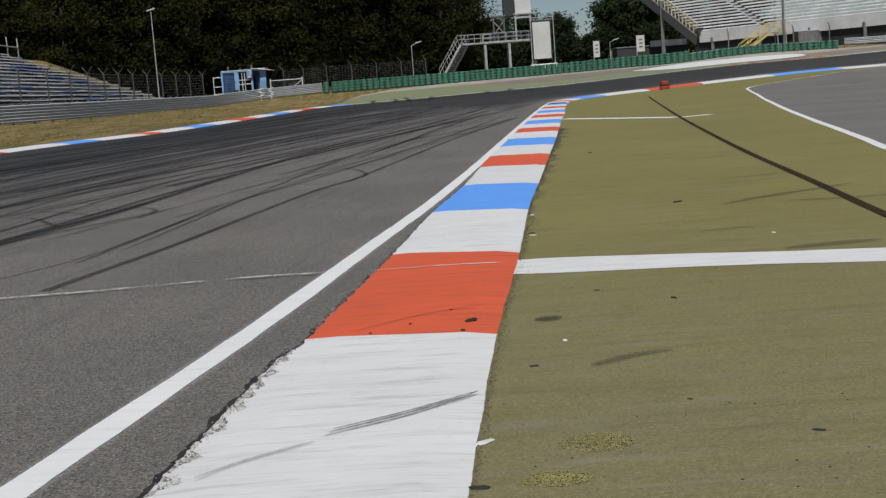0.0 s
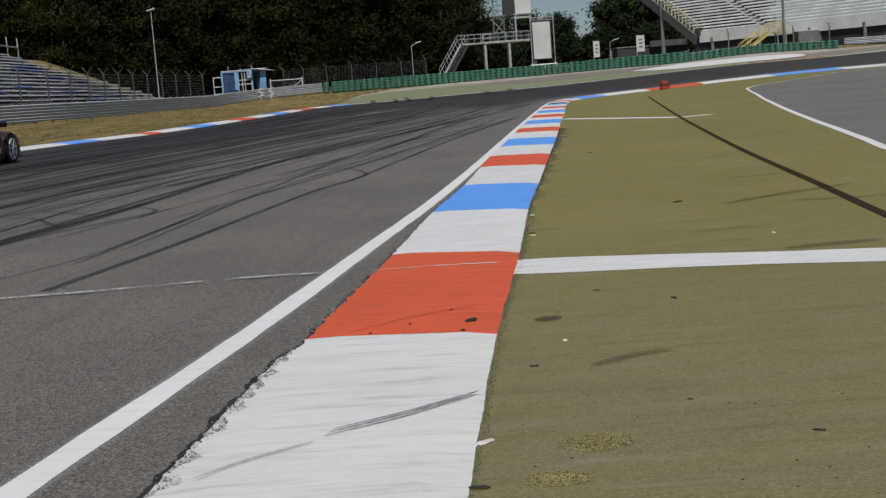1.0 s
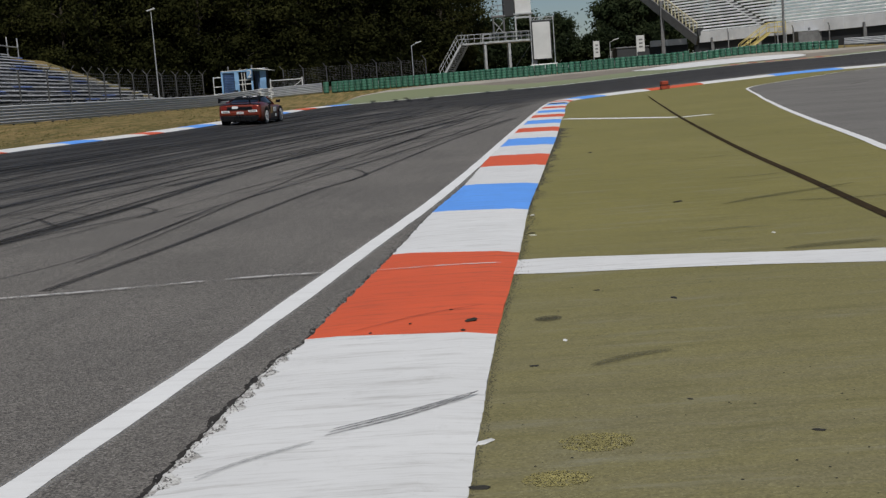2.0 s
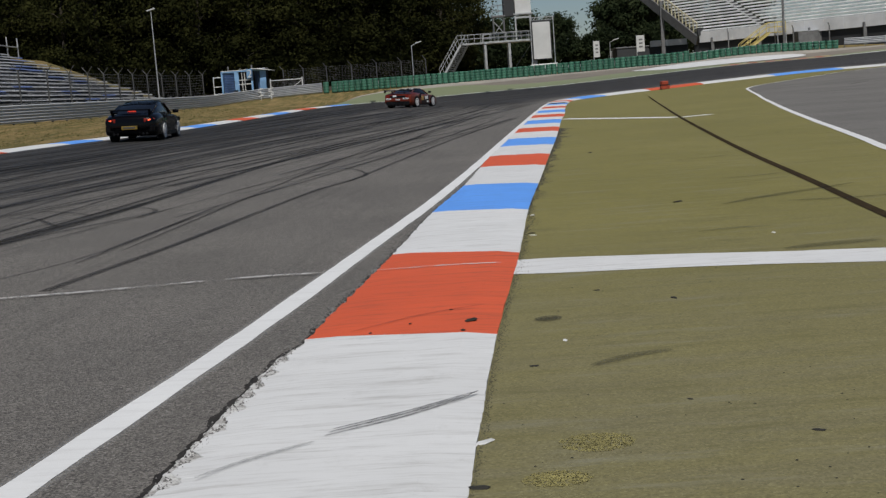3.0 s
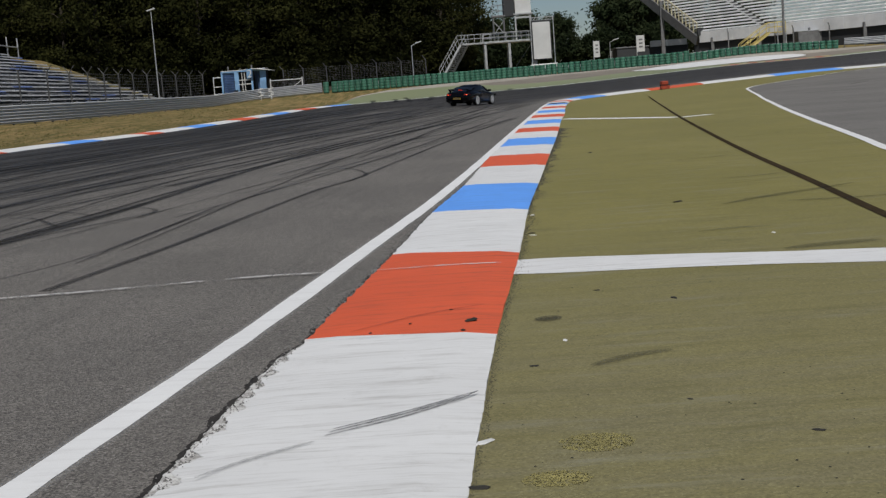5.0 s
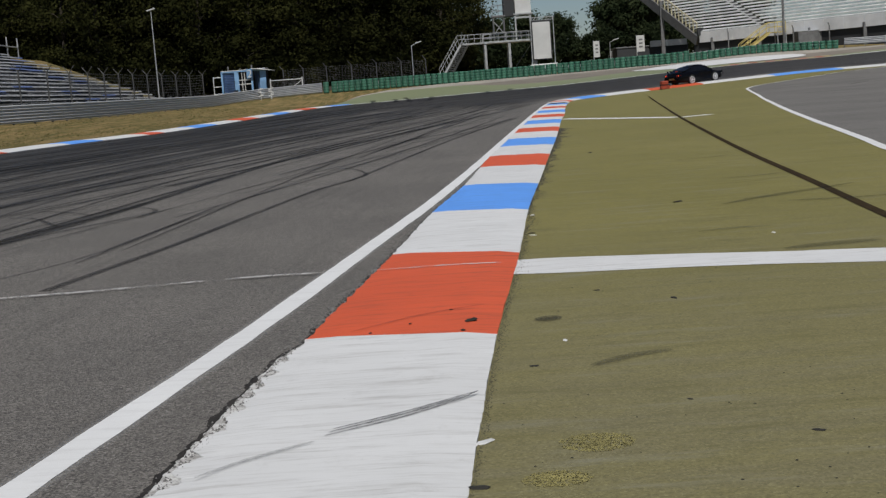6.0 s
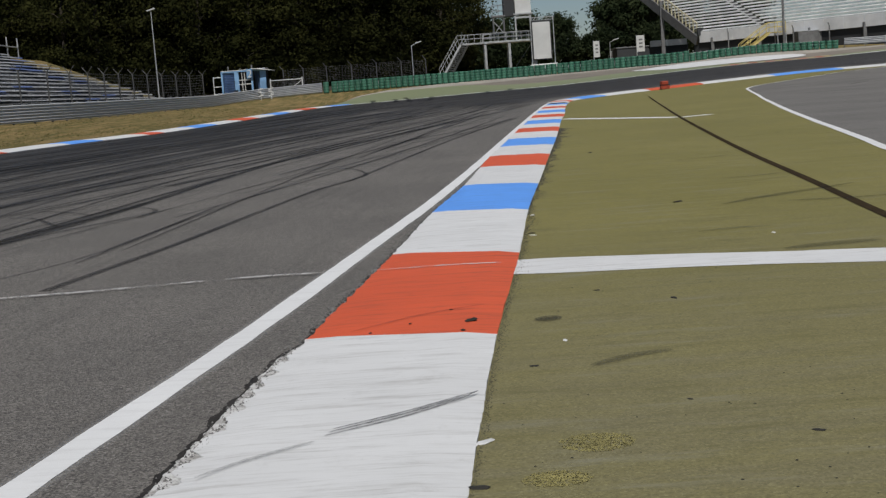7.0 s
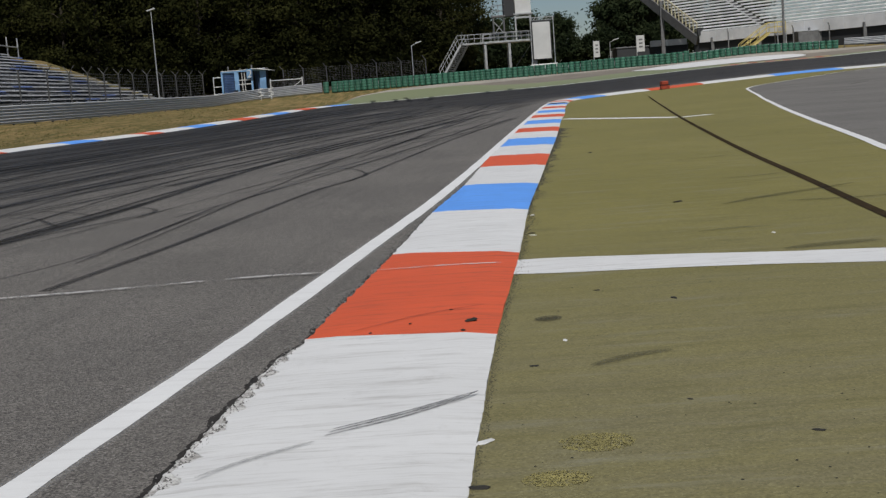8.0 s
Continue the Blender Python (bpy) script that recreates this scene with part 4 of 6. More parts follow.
def build_right_stand():
    a, b = Vector((31.6, 150.0)), Vector((58.0, 114.0))
    d = (b - a).normalized()
    length = (b - a).length
    back = Vector((-0.26, 0.78))
    stand = thing("grandstand", Matrix(), "large open grandstand with white seat rows over pale panels", "grandstand")
    turn = math.degrees(math.atan2(-d.x, d.y))

    def along(s, k, z, size, bevel=0.0):
        c = a + d * s + back * k
        return box(size, Matrix.Translation((c.x, c.y, z)) @ pose(0, 0, 0, 0, 0, turn), bevel)

    aisles = [(9.2, 10.3), (27.5, 28.7)]
    for k in range(25):
        z, q = 5.75 + 0.36 * k, 0.9 * k
        ends = [0.0, *[v for p in aisles for v in p], length]
        for s0, s1 in zip(ends[::2], ends[1::2]):
            bm = along((s0 + s1) / 2, q + 0.3, z + 0.19, (0.14, s1 - s0, 0.1), 0.015)
            add = along((s0 + s1) / 2, q + 0.58, z + 0.27, (0.04, s1 - s0, 0.13), 0.012)
            me = bpy.data.meshes.new("tmp")
            add.to_mesh(me)
            add.free()
            bm.from_mesh(me)
            bpy.data.meshes.remove(me)
            part("bench", bm, M_SEAT_PALE, stand, "long bench of white seats")
        part("tread", along(length / 2, q + 0.45, z - 0.08, (0.215, length, 0.16)), M_TREAD_SHADE, stand, "concrete tread with gap shade in its colour")
        for s0, s1 in aisles:
            part("aisle_step", along((s0 + s1) / 2, q + 0.4, z + 0.09, (0.17, s1 - s0 - 0.1, 0.18), 0.02), M_PANEL, stand, "grey aisle step")
    for i in range(18):
        w = length / 18
        part("front_panel", along(w * (i + 0.5), -0.15, 5.24, (0.08, w - 0.025, 1.25), 0.01), M_PANEL, stand, "pale grey front panel")
    part("front_rail", along(length / 2, -0.1, 5.9, (0.06, length, 0.05)), M_STEEL, stand)
    # dark sheet in place of the shaded recess below the seats
    part("under_wall", along(length / 2, 1.2, 3.4, (0.3, length, 3.0)), M_DARKWALL_SHADE, stand, "dark sheet for the shade under the seats")
    # sloping end beam with its railing
    e0, e1 = a - d * 0.25, a - d * 0.25 + back * 22
    part("end_beam", beam((e0.x, e0.y, 4.9), (e1.x, e1.y, 4.9 + 0.4 * 22), 0.35, 1.1), M_STEEL_DULL, stand, "grey sloping end beam")
    rail = part("end_railing", beam((e0.x, e0.y, 6.9), (e1.x, e1.y, 6.9 + 0.4 * 22), 0.12, 0.12), M_CREAM, stand, "cream end railing")
    for k in range(0, 22):
        q = e0 + back * k
        part("baluster", beam((q.x, q.y, 5.4 + 0.4 * k), (q.x, q.y, 6.9 + 0.4 * k), 0.13, 0.13), M_CREAM, rail)
        part("baluster", beam((q.x, q.y, 6.2 + 0.4 * k), ((q + back * 0.9).x, (q + back * 0.9).y, 5.9 + 0.4 * k), 0.05, 0.05), M_CREAM, rail)
    part("end_box", box((0.7, 0.5, 0.9), Matrix.Translation((e0.x + 0.3, e0.y - 0.3, 5.9)), 0.03), M_DARKWALL_SHADE, stand)
    q = e0 + back * 10
    part("column", box((0.45, 0.45, 8.2), Matrix.Translation((q.x, q.y, 6.1)), 0.03), M_STEEL_DULL, stand, "grey steel column")
    for i in range(7):
        q = a + d * (2 + i * 6.8)
        part("column", box((0.35, 0.35, 3.2), Matrix.Translation((q.x, q.y, 3.5)), 0.02), M_STEEL_DULL, stand)


def build_yellow_stair(x0, x1, y, z0, z1, landing):
    stair = thing("yellow_stair", Matrix(), "yellow steel stair with railings up to the stand", "stair", "yellow stand stairs")
    n = 11
    for s in (0, 1.1):
        part("stringer", beam((x0, y + s, z0 - 0.1), (x1, y + s, z1 - 0.1), 0.06, 0.25), M_YELLOW, stair)
        for h in (0.55, 1.05):
            part("handrail", beam((x0, y + s, z0 + h), (x1, y + s, z1 + h), 0.07, 0.07), M_YELLOW, stair)
            part("handrail", beam((x1, y + s, z1 + h), (x1 + landing, y + s, z1 + h), 0.07, 0.07), M_YELLOW, stair)
        for t in (0.0, 0.33, 0.66, 1.0):
            x, z = x0 + (x1 - x0) * t, z0 + (z1 - z0) * t
            part("baluster", beam((x, y + s, z - 0.1), (x, y + s, z + 1.05), 0.06, 0.06), M_YELLOW, stair)
        for x in (x1 + landing * 0.5, x1 + landing):
            part("baluster", beam((x, y + s, z1), (x, y + s, z1 + 1.05), 0.06, 0.06), M_YELLOW, stair)
            part("leg", beam((x, y + s, 2.0), (x, y + s, z1), 0.09, 0.09), M_STEEL, stair)
    for i in range(n):
        t = (i + 0.5) / n
        part("step", box((0.26, 1.05, 0.04), Matrix.Translation((x0 + (x1 - x0) * t, y + 0.55, z0 + (z1 - z0) * t))), M_YELLOW, stair)
    part("landing", box((landing + 0.1, 1.15, 0.1), Matrix.Translation((x1 + landing / 2, y + 0.55, z1 - 0.04))), M_YELLOW, stair)


build_left_stand()
build_right_stand()
build_yellow_stair(33.8, 36.9, 139.0, 2.9, 4.95, 1.8)
build_yellow_stair(46.0, 48.6, 131.0, 3.0, 4.9, 1.6)


# ---- towers, boards, huts ----
def build_tower():
    y0, y1 = 141.0, 143.6
    zg = ground_z(8, 142)
    tower = thing("camera_tower", Matrix(), "grey steel scaffold tower with platform, stair and cabins", "tower")
    for x in (6.25, 8.9, 11.7):
        for y in (y0, y1):
            part("leg", box((0.26, 0.26, 6.1 - zg), Matrix.Translation((x, y, (6.1 + zg) / 2)), 0.02), M_STEEL, tower, "grey steel leg")
    part("platform", box((5.8, y1 - y0 + 0.4, 0.22), Matrix.Translation((9.0, 142.3, 6.1)), 0.02), M_STEEL, tower, "grey grated platform")
    part("walkway", box((2.4, 1.4, 0.18), Matrix.Translation((5.0, 141.7, 6.1)), 0.02), M_STEEL, tower)
    for y in (y0 - 0.15, y1 + 0.15):
        for z in (6.65, 7.1):
            part("rail", beam((6.1, y, z), (11.9, y, z), 0.06, 0.07), M_STEEL, tower)
        for i in range(8):
            x = 6.1 + 5.8 * i / 7
            part("rail_post", beam((x, y, 6.1), (x, y, 7.12), 0.06, 0.06), M_STEEL, tower)
    for z in (6.65, 7.1):
        part("rail", beam((3.2, 141.0, z), (6.1, 141.0, z), 0.06, 0.06), M_STEEL, tower)
    for x in (3.7, 4.4, 5.1, 5.8):
        part("rail_post", beam((x, 141.0, 6.1), (x, 141.0, 7.1), 0.05, 0.05), M_STEEL, tower)
    # stair down to the ground
    for y, e in ((141.0, -0.35), (142.2, 0.55)):
        part("stringer", beam((1.7 + e, y, zg + 0.1), (3.9 + e, y, 6.1), 0.08, 0.22), M_STEEL, tower)
        for h in (0.55, 1.05):
            part("handrail", beam((1.4 + e, y, zg + 0.1 + h), (3.6 + e, y, 6.05 + h), 0.06, 0.06), M_STEEL, tower)
        for t in (0.0, 0.12, 0.24, 0.36, 0.48, 0.6, 0.72, 0.84, 0.96):
            x, z = 1.7 + e + 2.2 * t, zg + 0.1 + (6.0 - zg) * t
            part("baluster", beam((x, y, z), (x - 0.35, y, z + 1.05), 0.05, 0.05), M_STEEL, tower)
    for i in range(16):
        t = (i + 0.5) / 16
        part("step", box((1.0, 1.15, 0.05), Matrix.Translation((1.8 + 2.2 * t, 141.6, zg + 0.1 + (6.0 - zg) * t))), M_STEEL_DULL, tower)
    # upper cage, dark hut, pale hut
    for x in (7.35, 8.5):
        for y in (141.2, 143.0):
            part("upper_leg", beam((x, y, 6.2), (x, y, 8.9), 0.1, 0.1), M_STEEL_DULL, tower)
    part("upper_floor", box((1.5, 2.1, 0.16), Matrix.Translation((7.9, 142.1, 8.9)), 0.02), M_STEEL_DULL, tower)
    for z in (9.5, 10.1):
        part("rail", beam((7.25, 141.1, z), (8.6, 141.1, z), 0.05, 0.05), M_STEEL_DULL, tower)
        part("rail", beam((7.25, 143.0, z), (8.6, 143.0, z), 0.05, 0.05), M_STEEL_DULL, tower)
    for x in (7.25, 7.9):
        part("rail_post", beam((x, 141.1, 8.9), (x, 141.1, 10.1), 0.05, 0.05), M_STEEL_DULL, tower)
    for s in (-1, 1):
        part("brace", beam((7.9 - 0.5 * s, 141.2, 7.0), (7.9 + 0.5 * s, 141.2, 8.3), 0.06, 0.06), M_STEEL, tower)
    part("dark_hut", box((1.2, 1.8, 3.4), Matrix.Translation((9.1, 142.1, 10.5)), 0.03), M_DARKWALL_SHADE, tower, "dark cladded hut")
    part("pale_hut", box((1.75, 1.6, 2.6), Matrix.Translation((10.65, 142.2, 10.35)), 0.03), M_SIGN, tower, "pale grey hut")
    part("hut_floor", box((2.1, 1.9, 0.16), Matrix.Translation((10.6, 142.1, 8.98)), 0.02), M_STEEL, tower)
    for x in (9.75, 11.4):
        part("upper_leg", beam((x, 141.3, 6.2), (x, 141.3, 9.0), 0.16, 0.16), M_STEEL, tower)
    part("rail", beam((9.75, 141.3, 8.6), (11.4, 141.3, 8.6), 0.06, 0.2), M_STEEL, tower)
    part("cross_brace", beam((9.0, 143.4, zg), (11.7, 143.4, 6.0), 0.07, 0.07), M_STEEL_DULL, tower)

    board = thing("billboard", Matrix(), "tall blank white board in a dark truss frame", "billboard")
    zg = ground_z(12.4, 140)
    part("panel", box((1.9, 0.12, 3.95), Matrix.Translation((12.38, 139.9, 5.9)), 0.02), M_SIGN, board, "blank white panel")
    part("backing", box((2.15, 0.1, 4.3), Matrix.Translation((12.38, 140.05, 5.95)), 0.02), M_DARKWALL_SHADE, board)
    for x in (11.25, 13.75):
        for y in (140.1, 140.5):
            part("truss_chord", beam((x, y, zg), (x, y, 8.4), 0.07, 0.07), M_STEEL, board)
        for i in range(12):
            z = zg + (8.2 - zg) * i / 12
            part("truss_brace", beam((x, 140.1, z), (x, 140.5, z + 0.5), 0.04, 0.04), M_STEEL, board)
    for z in (8.1, 8.4):
        part("truss_chord", beam((11.2, 140.1, z), (13.8, 140.1, z), 0.06, 0.06), M_STEEL, board)
    for i in range(8):
        x = 11.2 + 2.6 * i / 8
        part("truss_brace", beam((x, 140.1, 8.1), (x + 0.32, 140.1, 8.4), 0.035, 0.035), M_STEEL, board)
    part("plinth", box((3.0, 1.2, 0.9), Matrix.Translation((12.5, 140.3, zg + 0.45)), 0.04), M_PANEL, board)


def build_hut():
    hut = thing("trackside_hut", Matrix(), "open blue and white marshal hut with flat roof", "hut")
    zb, zt = 1.7, 4.62
    x0, x1, y0, y1 = -20.3, -16.1, 125.5, 128.0
    part("floor", box((x1 - x0, y1 - y0, 0.2), Matrix.Translation(((x0 + x1) / 2, (y0 + y1) / 2, zb)), 0.02), M_PANEL, hut)
    for x in (x0, x0 + 1.55, x0 + 2.9, x1):
        part("post", box((0.18, 0.16, zt - zb), Matrix.Translation((x, y0, (zb + zt) / 2)), 0.01), M_BLUE_PANEL, hut, "blue post")
    for i in range(11):
        part("louvre", box((1.0, 0.05, 0.2), Matrix.Translation((x0 + 0.64, y0 + 0.05, zb + 0.35 + 0.24 * i)) @ pose(0, 0, 0, 25)), M_BLUE_DARKER, hut, "blue louvre slat")
    part("shutter", box((0.42, 0.07, 1.75), Matrix.Translation((x0 + 1.42, y0 - 0.1, zt - 0.98)) @ pose(0, 0, 0, 0, 0, 10), 0.01), M_BLUE_PANEL, hut, "pale blue shutter")
    part("door", box((0.62, 0.08, zt - zb - 0.1), Matrix.Translation((x1 - 0.22, y0 - 0.25, (zb + zt) / 2)) @ pose(0, 0, 0, 0, 3, -10), 0.01), M_BLUE_PANEL, hut, "pale blue open door leaf")
    # this face is turned from the light: its shade is put into the blue
    part("partition", box((0.06, 1.2, zt - zb - 0.1), Matrix.Translation((x0 + 3.3, y0 + 0.6, (zb + zt) / 2)) @ pose(0, 0, 0, 0, 0, 24)), M_BLUE_DARKER, hut, "blue partition with shade in its colour")
    for z in (zb + 0.75, zb + 1.6, zb + 2.0):
        part("counter_bar", box((1.3, 0.07, 0.09), Matrix.Translation((x0 + 2.25, y0, z))), M_SIGN, hut, "white counter bar")
    for x in (x0 + 1.95, x0 + 2.2):
        part("frame_bar", box((0.07, 0.07, 2.7), Matrix.Translation((x, y0, zb + 1.45))), M_SIGN, hut, "white frame bar")
    # added sheet that makes the see-through bays of the hut read dark
    part("back_wall", box((x1 - x0, 0.08, zt - zb), Matrix.Translation(((x0 + x1) / 2, y1, (zb + zt) / 2))), M_DARKWALL_SHADE, hut)
    part("side_wall", box((0.08, y1 - y0, zt - zb), Matrix.Translation((x0, (y0 + y1) / 2, (zb + zt) / 2))), M_BLUE_PANEL, hut)
    part("fascia", box((x1 - x0 + 0.1, 0.06, 0.16), Matrix.Translation(((x0 + x1) / 2, y0 - 0.1, zt - 0.05)), 0.01), M_BLUE_PANEL, hut, "pale blue fascia board")
    part("roof", box((x1 - x0 + 0.15, y1 - y0 + 0.3, 0.07), Matrix.Translation(((x0 + x1) / 2, (y0 + y1) / 2, zt + 0.06)) @ pose(0, 0, 0, 0, -0.8), 0.02), M_SIGN, hut, "flat white roof")
    part("awning", box((2.2, 1.4, 0.06), Matrix.Translation((x1 - 0.15, y0 - 0.1, zt - 0.02)) @ pose(0, 0, 0, 0, 8), 0.01), M_SIGN, hut, "drooping cream awning")
    for z in (2.5, 3.2, 4.1):
        part("side_bar", rod((x0 - 0.9, y0 + 0.2, z), (x0, y0 + 0.2, z), 0.045), M_SIGN, hut, "white side rail")
    part("side_bar", rod((x0 - 0.9, y0 + 0.2, zb), (x0 - 0.9, y0 + 0.2, 4.2), 0.045), M_SIGN, hut, "white side rail")
    part("number_board", box((0.62, 0.05, 0.9), Matrix.Translation((x0 + 2.75, y0 - 0.22, zt - 0.35)), 0.01), M_BLUE_PANEL, hut)
    text = bpy.data.curves.new("digit", "FONT")
    text.body, text.size, text.extrude, text.align_x = "2", 1.05, 0.01, "CENTER"
    text.materials.append(M_SIGN)
    digit = tagged(new("digit", text), "white painted figure")
    digit.parent = hut
    digit.matrix_basis = Matrix.Translation((x0 + 2.75, y0 - 0.26, zt - 0.7)) @ pose(0, 0, 0, 90)
    for x in (x0 + 0.6, x0 + 2.9):
        part("roof_lamp", rod((x, y0 + 0.4, zt + 0.1), (x, y0 + 0.4, zt + 0.5), 0.07), M_STEEL_DULL, hut)

    gate = thing("field_gate", Matrix(), "white tubular gate with mesh and diagonal brace", "gate")
    x0, x1, y = -16.1, -12.9, 129.3
    for x in (x0, x1):
        part("gate_post", rod((x, y, 1.7), (x, y, 3.7), 0.07), M_SIGN, gate)
    for z in (2.2, 3.5):
        part("bar", rod((x0, y, z), (x1, y, z), 0.045), M_SIGN, gate)
    part("brace", rod((x0 + 1.4, y, 2.2), (x1, y, 3.4), 0.035), M_SIGN, gate)
    bm = bmesh.new()
    for i in range(24):
        x = x0 + (x1 - x0) * i / 24
        add_rod(bm, (x, y, 2.2), (x, y, 3.5), 0.012, 4)
    part("bars_mesh", bm, M_STEEL_DULL, gate)

    for x, y in ((-16.0, 120.6), (-15.1, 121.2)):
        z = ground_z(x, y)
        cross = thing("marker_post", Matrix(), "small white marker post with crossed boards by the guardrail", "marker post", "white marker posts")
        part("post", rod((x, y, z - 0.05), (x, y, z + 1.1), 0.05), M_SIGN, cross)
        for k, h in enumerate((0.35, 0.65, 0.95)):
            part("board", box((0.5, 0.04, 0.09), Matrix.Translation((x, y - 0.06, z + h)) @ pose(0, 0, 0, 0, 18 if k % 2 else -18)), M_SIGN, cross, "white board")


def build_lamp(x, y, top, arm, label):
    z = ground_z(x, y)
    lamp = thing("street_lamp", Matrix(), label, "lamp post")
    part("pole", rod((x, y, z - 0.1), (x, y, top), 0.055, 10, 0.04), M_STEEL, lamp)
    part("arm", rod((x, y, top - 0.03), (x + arm, y, top + 0.22), 0.04), M_STEEL, lamp)
    part("lamp_head", box((0.7, 0.3, 0.11), Matrix.Translation((x + arm * 1.3, y, top + 0.28)) @ pose(0, 0, 0, 0, -14), 0.04), M_SIGN, lamp, "pale lamp head")


def build_post(x, y, top, r, label):
    z = ground_z(x, y)
    p = thing("mast", Matrix(), label, "mast", "masts before the grandstand")
    part("pole", rod((x, y, z - 0.1), (x, y, top), r, 10), M_STEEL_DULL, p)
    part("cap", rod((x, y, top), (x - 0.12, y, top + 0.35), r * 0.8, 8), M_STEEL_DULL, p)


def build_banner(x, y, z0, z1, w, label):
    b = thing("banner", Matrix(), label, "banner", "white banners")
    zg = ground_z(x, y)
    part("pole", rod((x - w / 2, y, zg - 0.1), (x - w / 2, y, z1 + 0.1), 0.05), M_STEEL, b)
    part("cloth", box((w, 0.04, z1 - z0), Matrix.Translation((x, y - 0.03, (z0 + z1) / 2)), 0.01), M_SIGN, b, "white cloth with faint grey bars")
    for k in range(3):
        part("print_bar", box((w * 0.45, 0.012, (z1 - z0) * 0.1), Matrix.Translation((x + 0.02, y - 0.058, z0 + (z1 - z0) * (0.3 + 0.22 * k)))), M_STEEL_DULL, b)


def build_small_things():
    build_lamp(-23.2, 109.5, 9.55, 0.0, "tall grey lamp post with a flat head by the fence")
    build_lamp(-1.85, 143, 6.5, 0.6, "slim grey street lamp behind the tyre barrier")
    build_lamp(22.3, 158, 5.7, 0.6, "slim grey street lamp before the trees")
    build_lamp(23.6, 166, 4.7, 0.5, "slim grey street lamp before the trees")
    build_post(37.65, 136, 12.0, 0.13, "tall grey mast before the grandstand")
    for x, top in ((31.75, 5.2), (38.6, 5.1), (42.15, 5.1), (45.7, 5.4), (49.5, 5.6)):
        build_post(x, 136 - 0.25 * max(0, x - 38), top, 0.07, "short dark fence post before the grandstand")
    build_banner(20.9, 160, 4.0, 6.0, 0.75, "narrow white banner on a pole behind the tyres")
    build_banner(26.4, 160, 4.3, 6.3, 1.0, "white banner on a pole near the grandstand")
    hall = thing("low_building", Matrix(), "low dark building with a white fascia band", "building")
    part("wall", box((9, 5, 2.9), Matrix.Translation((28.3, 165, 3.5)), 0.03), M_DARKWALL_SHADE, hall, "dark wall")
    part("fascia", box((4.6, 0.3, 0.75), Matrix.Translation((30.3, 162.3, 5.2)), 0.02), M_SIGN, hall, "white fascia band")
    part("roof", box((9.2, 5.2, 0.15), Matrix.Translation((28.3, 165, 5.0)), 0.02), M_STEEL_DULL, hall)
    box_hut = thing("site_container", Matrix(), "grey metal container before the grandstand", "container")
    part("shell", box((2.6, 2.2, 1.9), Matrix.Translation((40.6, 137.5, 3.75)), 0.03), M_STEEL_DULL, box_hut, "grey metal shell")
    for i in range(9):
        part("rib", box((0.06, 0.05, 1.8), Matrix.Translation((39.5 + 0.28 * i, 136.39, 3.75))), M_STEEL_DULL, box_hut)
    part("roof", box((2.7, 2.3, 0.08), Matrix.Translation((40.6, 137.5, 4.74)), 0.01), M_STEEL, box_hut)
    # orange plastic barrier by the kerb
    x, y = 16.1, 88.4
    z = ground_z(x, y)
    bar = thing("plastic_barrier", Matrix(), "small orange red plastic barrier beside the kerb", "barrier")
    mat = plain("orange red plastic", (0.35, 0.05, 0.02), 0.55, 0, 0.35, 5, 30, 0.1)
    part("lower_block", box((0.62, 0.45, 0.32), Matrix.Translation((x, y, z + 0.16)), 0.05), mat, bar)
    part("upper_block", box((0.5, 0.38, 0.28), Matrix.Translation((x - 0.03, y, z + 0.44)) @ pose(0, 0, 0, 0, 0, 12), 0.05), mat, bar)
    part("ridge", box((0.64, 0.47, 0.05), Matrix.Translation((x, y, z + 0.3)), 0.01), M_CAR_MATT, bar)


build_tower()
build_hut()


# ---- trees ----
def leaf_material(name, dark, light, mid):
    """Leaves that let light through, shaded softly by clump, with lit clumps painted in."""
    s = Nodes(name)
    r = s.n("NewGeometry").outputs["Random Per Island"]
    o = s.n("ObjectInfo").outputs["Random"]
    v = s.coord()
    # noise mixes lit and shaded clump tones straight into the leaf colour
    c = s.mix(s.math("ADD", s.math("MULTIPLY", r, 0.2), s.ramp(s.noise(v, 0.35, 4), 0.4, 0.62, 0, 0.8)), dark, light)
    c = s.mix(s.math("MULTIPLY", o, 0.5), c, shade(dark, 0.9))
    c = s.mix(s.ramp(s.noise(v, 0.5, 3), 0.52, 0.78, 0, 0.4), c, (0.05, 0.042, 0.012))
    out = s.n("VectorMath")
    out.operation = "SUBTRACT"
    s.put(out.inputs[0], v)
    s.put(out.inputs[1], (0.0, 0.0, mid))
    unit = s.n("VectorMath", Vector=out.outputs[0])
    unit.operation = "NORMALIZE"
    blend = s.n("VectorMath")
    blend.operation = "MULTIPLY_ADD"
    s.put(blend.inputs[0], s.n("NewGeometry").outputs["Normal"])
    s.put(blend.inputs[1], (2.0, 2.0, 2.0))
    s.put(blend.inputs[2], unit.outputs[0])
    s.put(s.b.inputs["Normal"], blend.outputs[0])
    s.done(c, 0.9, spec=0.03)
    through_leaf = s.n("BsdfTranslucent", Color=c)
    both = s.n("MixShader", Fac=0.35)
    s.t.links.new(s.b.outputs[0], both.inputs[1])
    s.t.links.new(through_leaf.outputs[0], both.inputs[2])
    s.t.links.new(both.outputs[0], s.t.nodes["Material Output"].inputs["Surface"])
    return s.m


M_LEAF = leaf_material("oak leaves", (0.013, 0.016, 0.0055), (0.052, 0.054, 0.017), 8.0)
M_LEAF_FAR = leaf_material("distant leaves", (0.02, 0.03, 0.014), (0.05, 0.064, 0.03), 5.0)


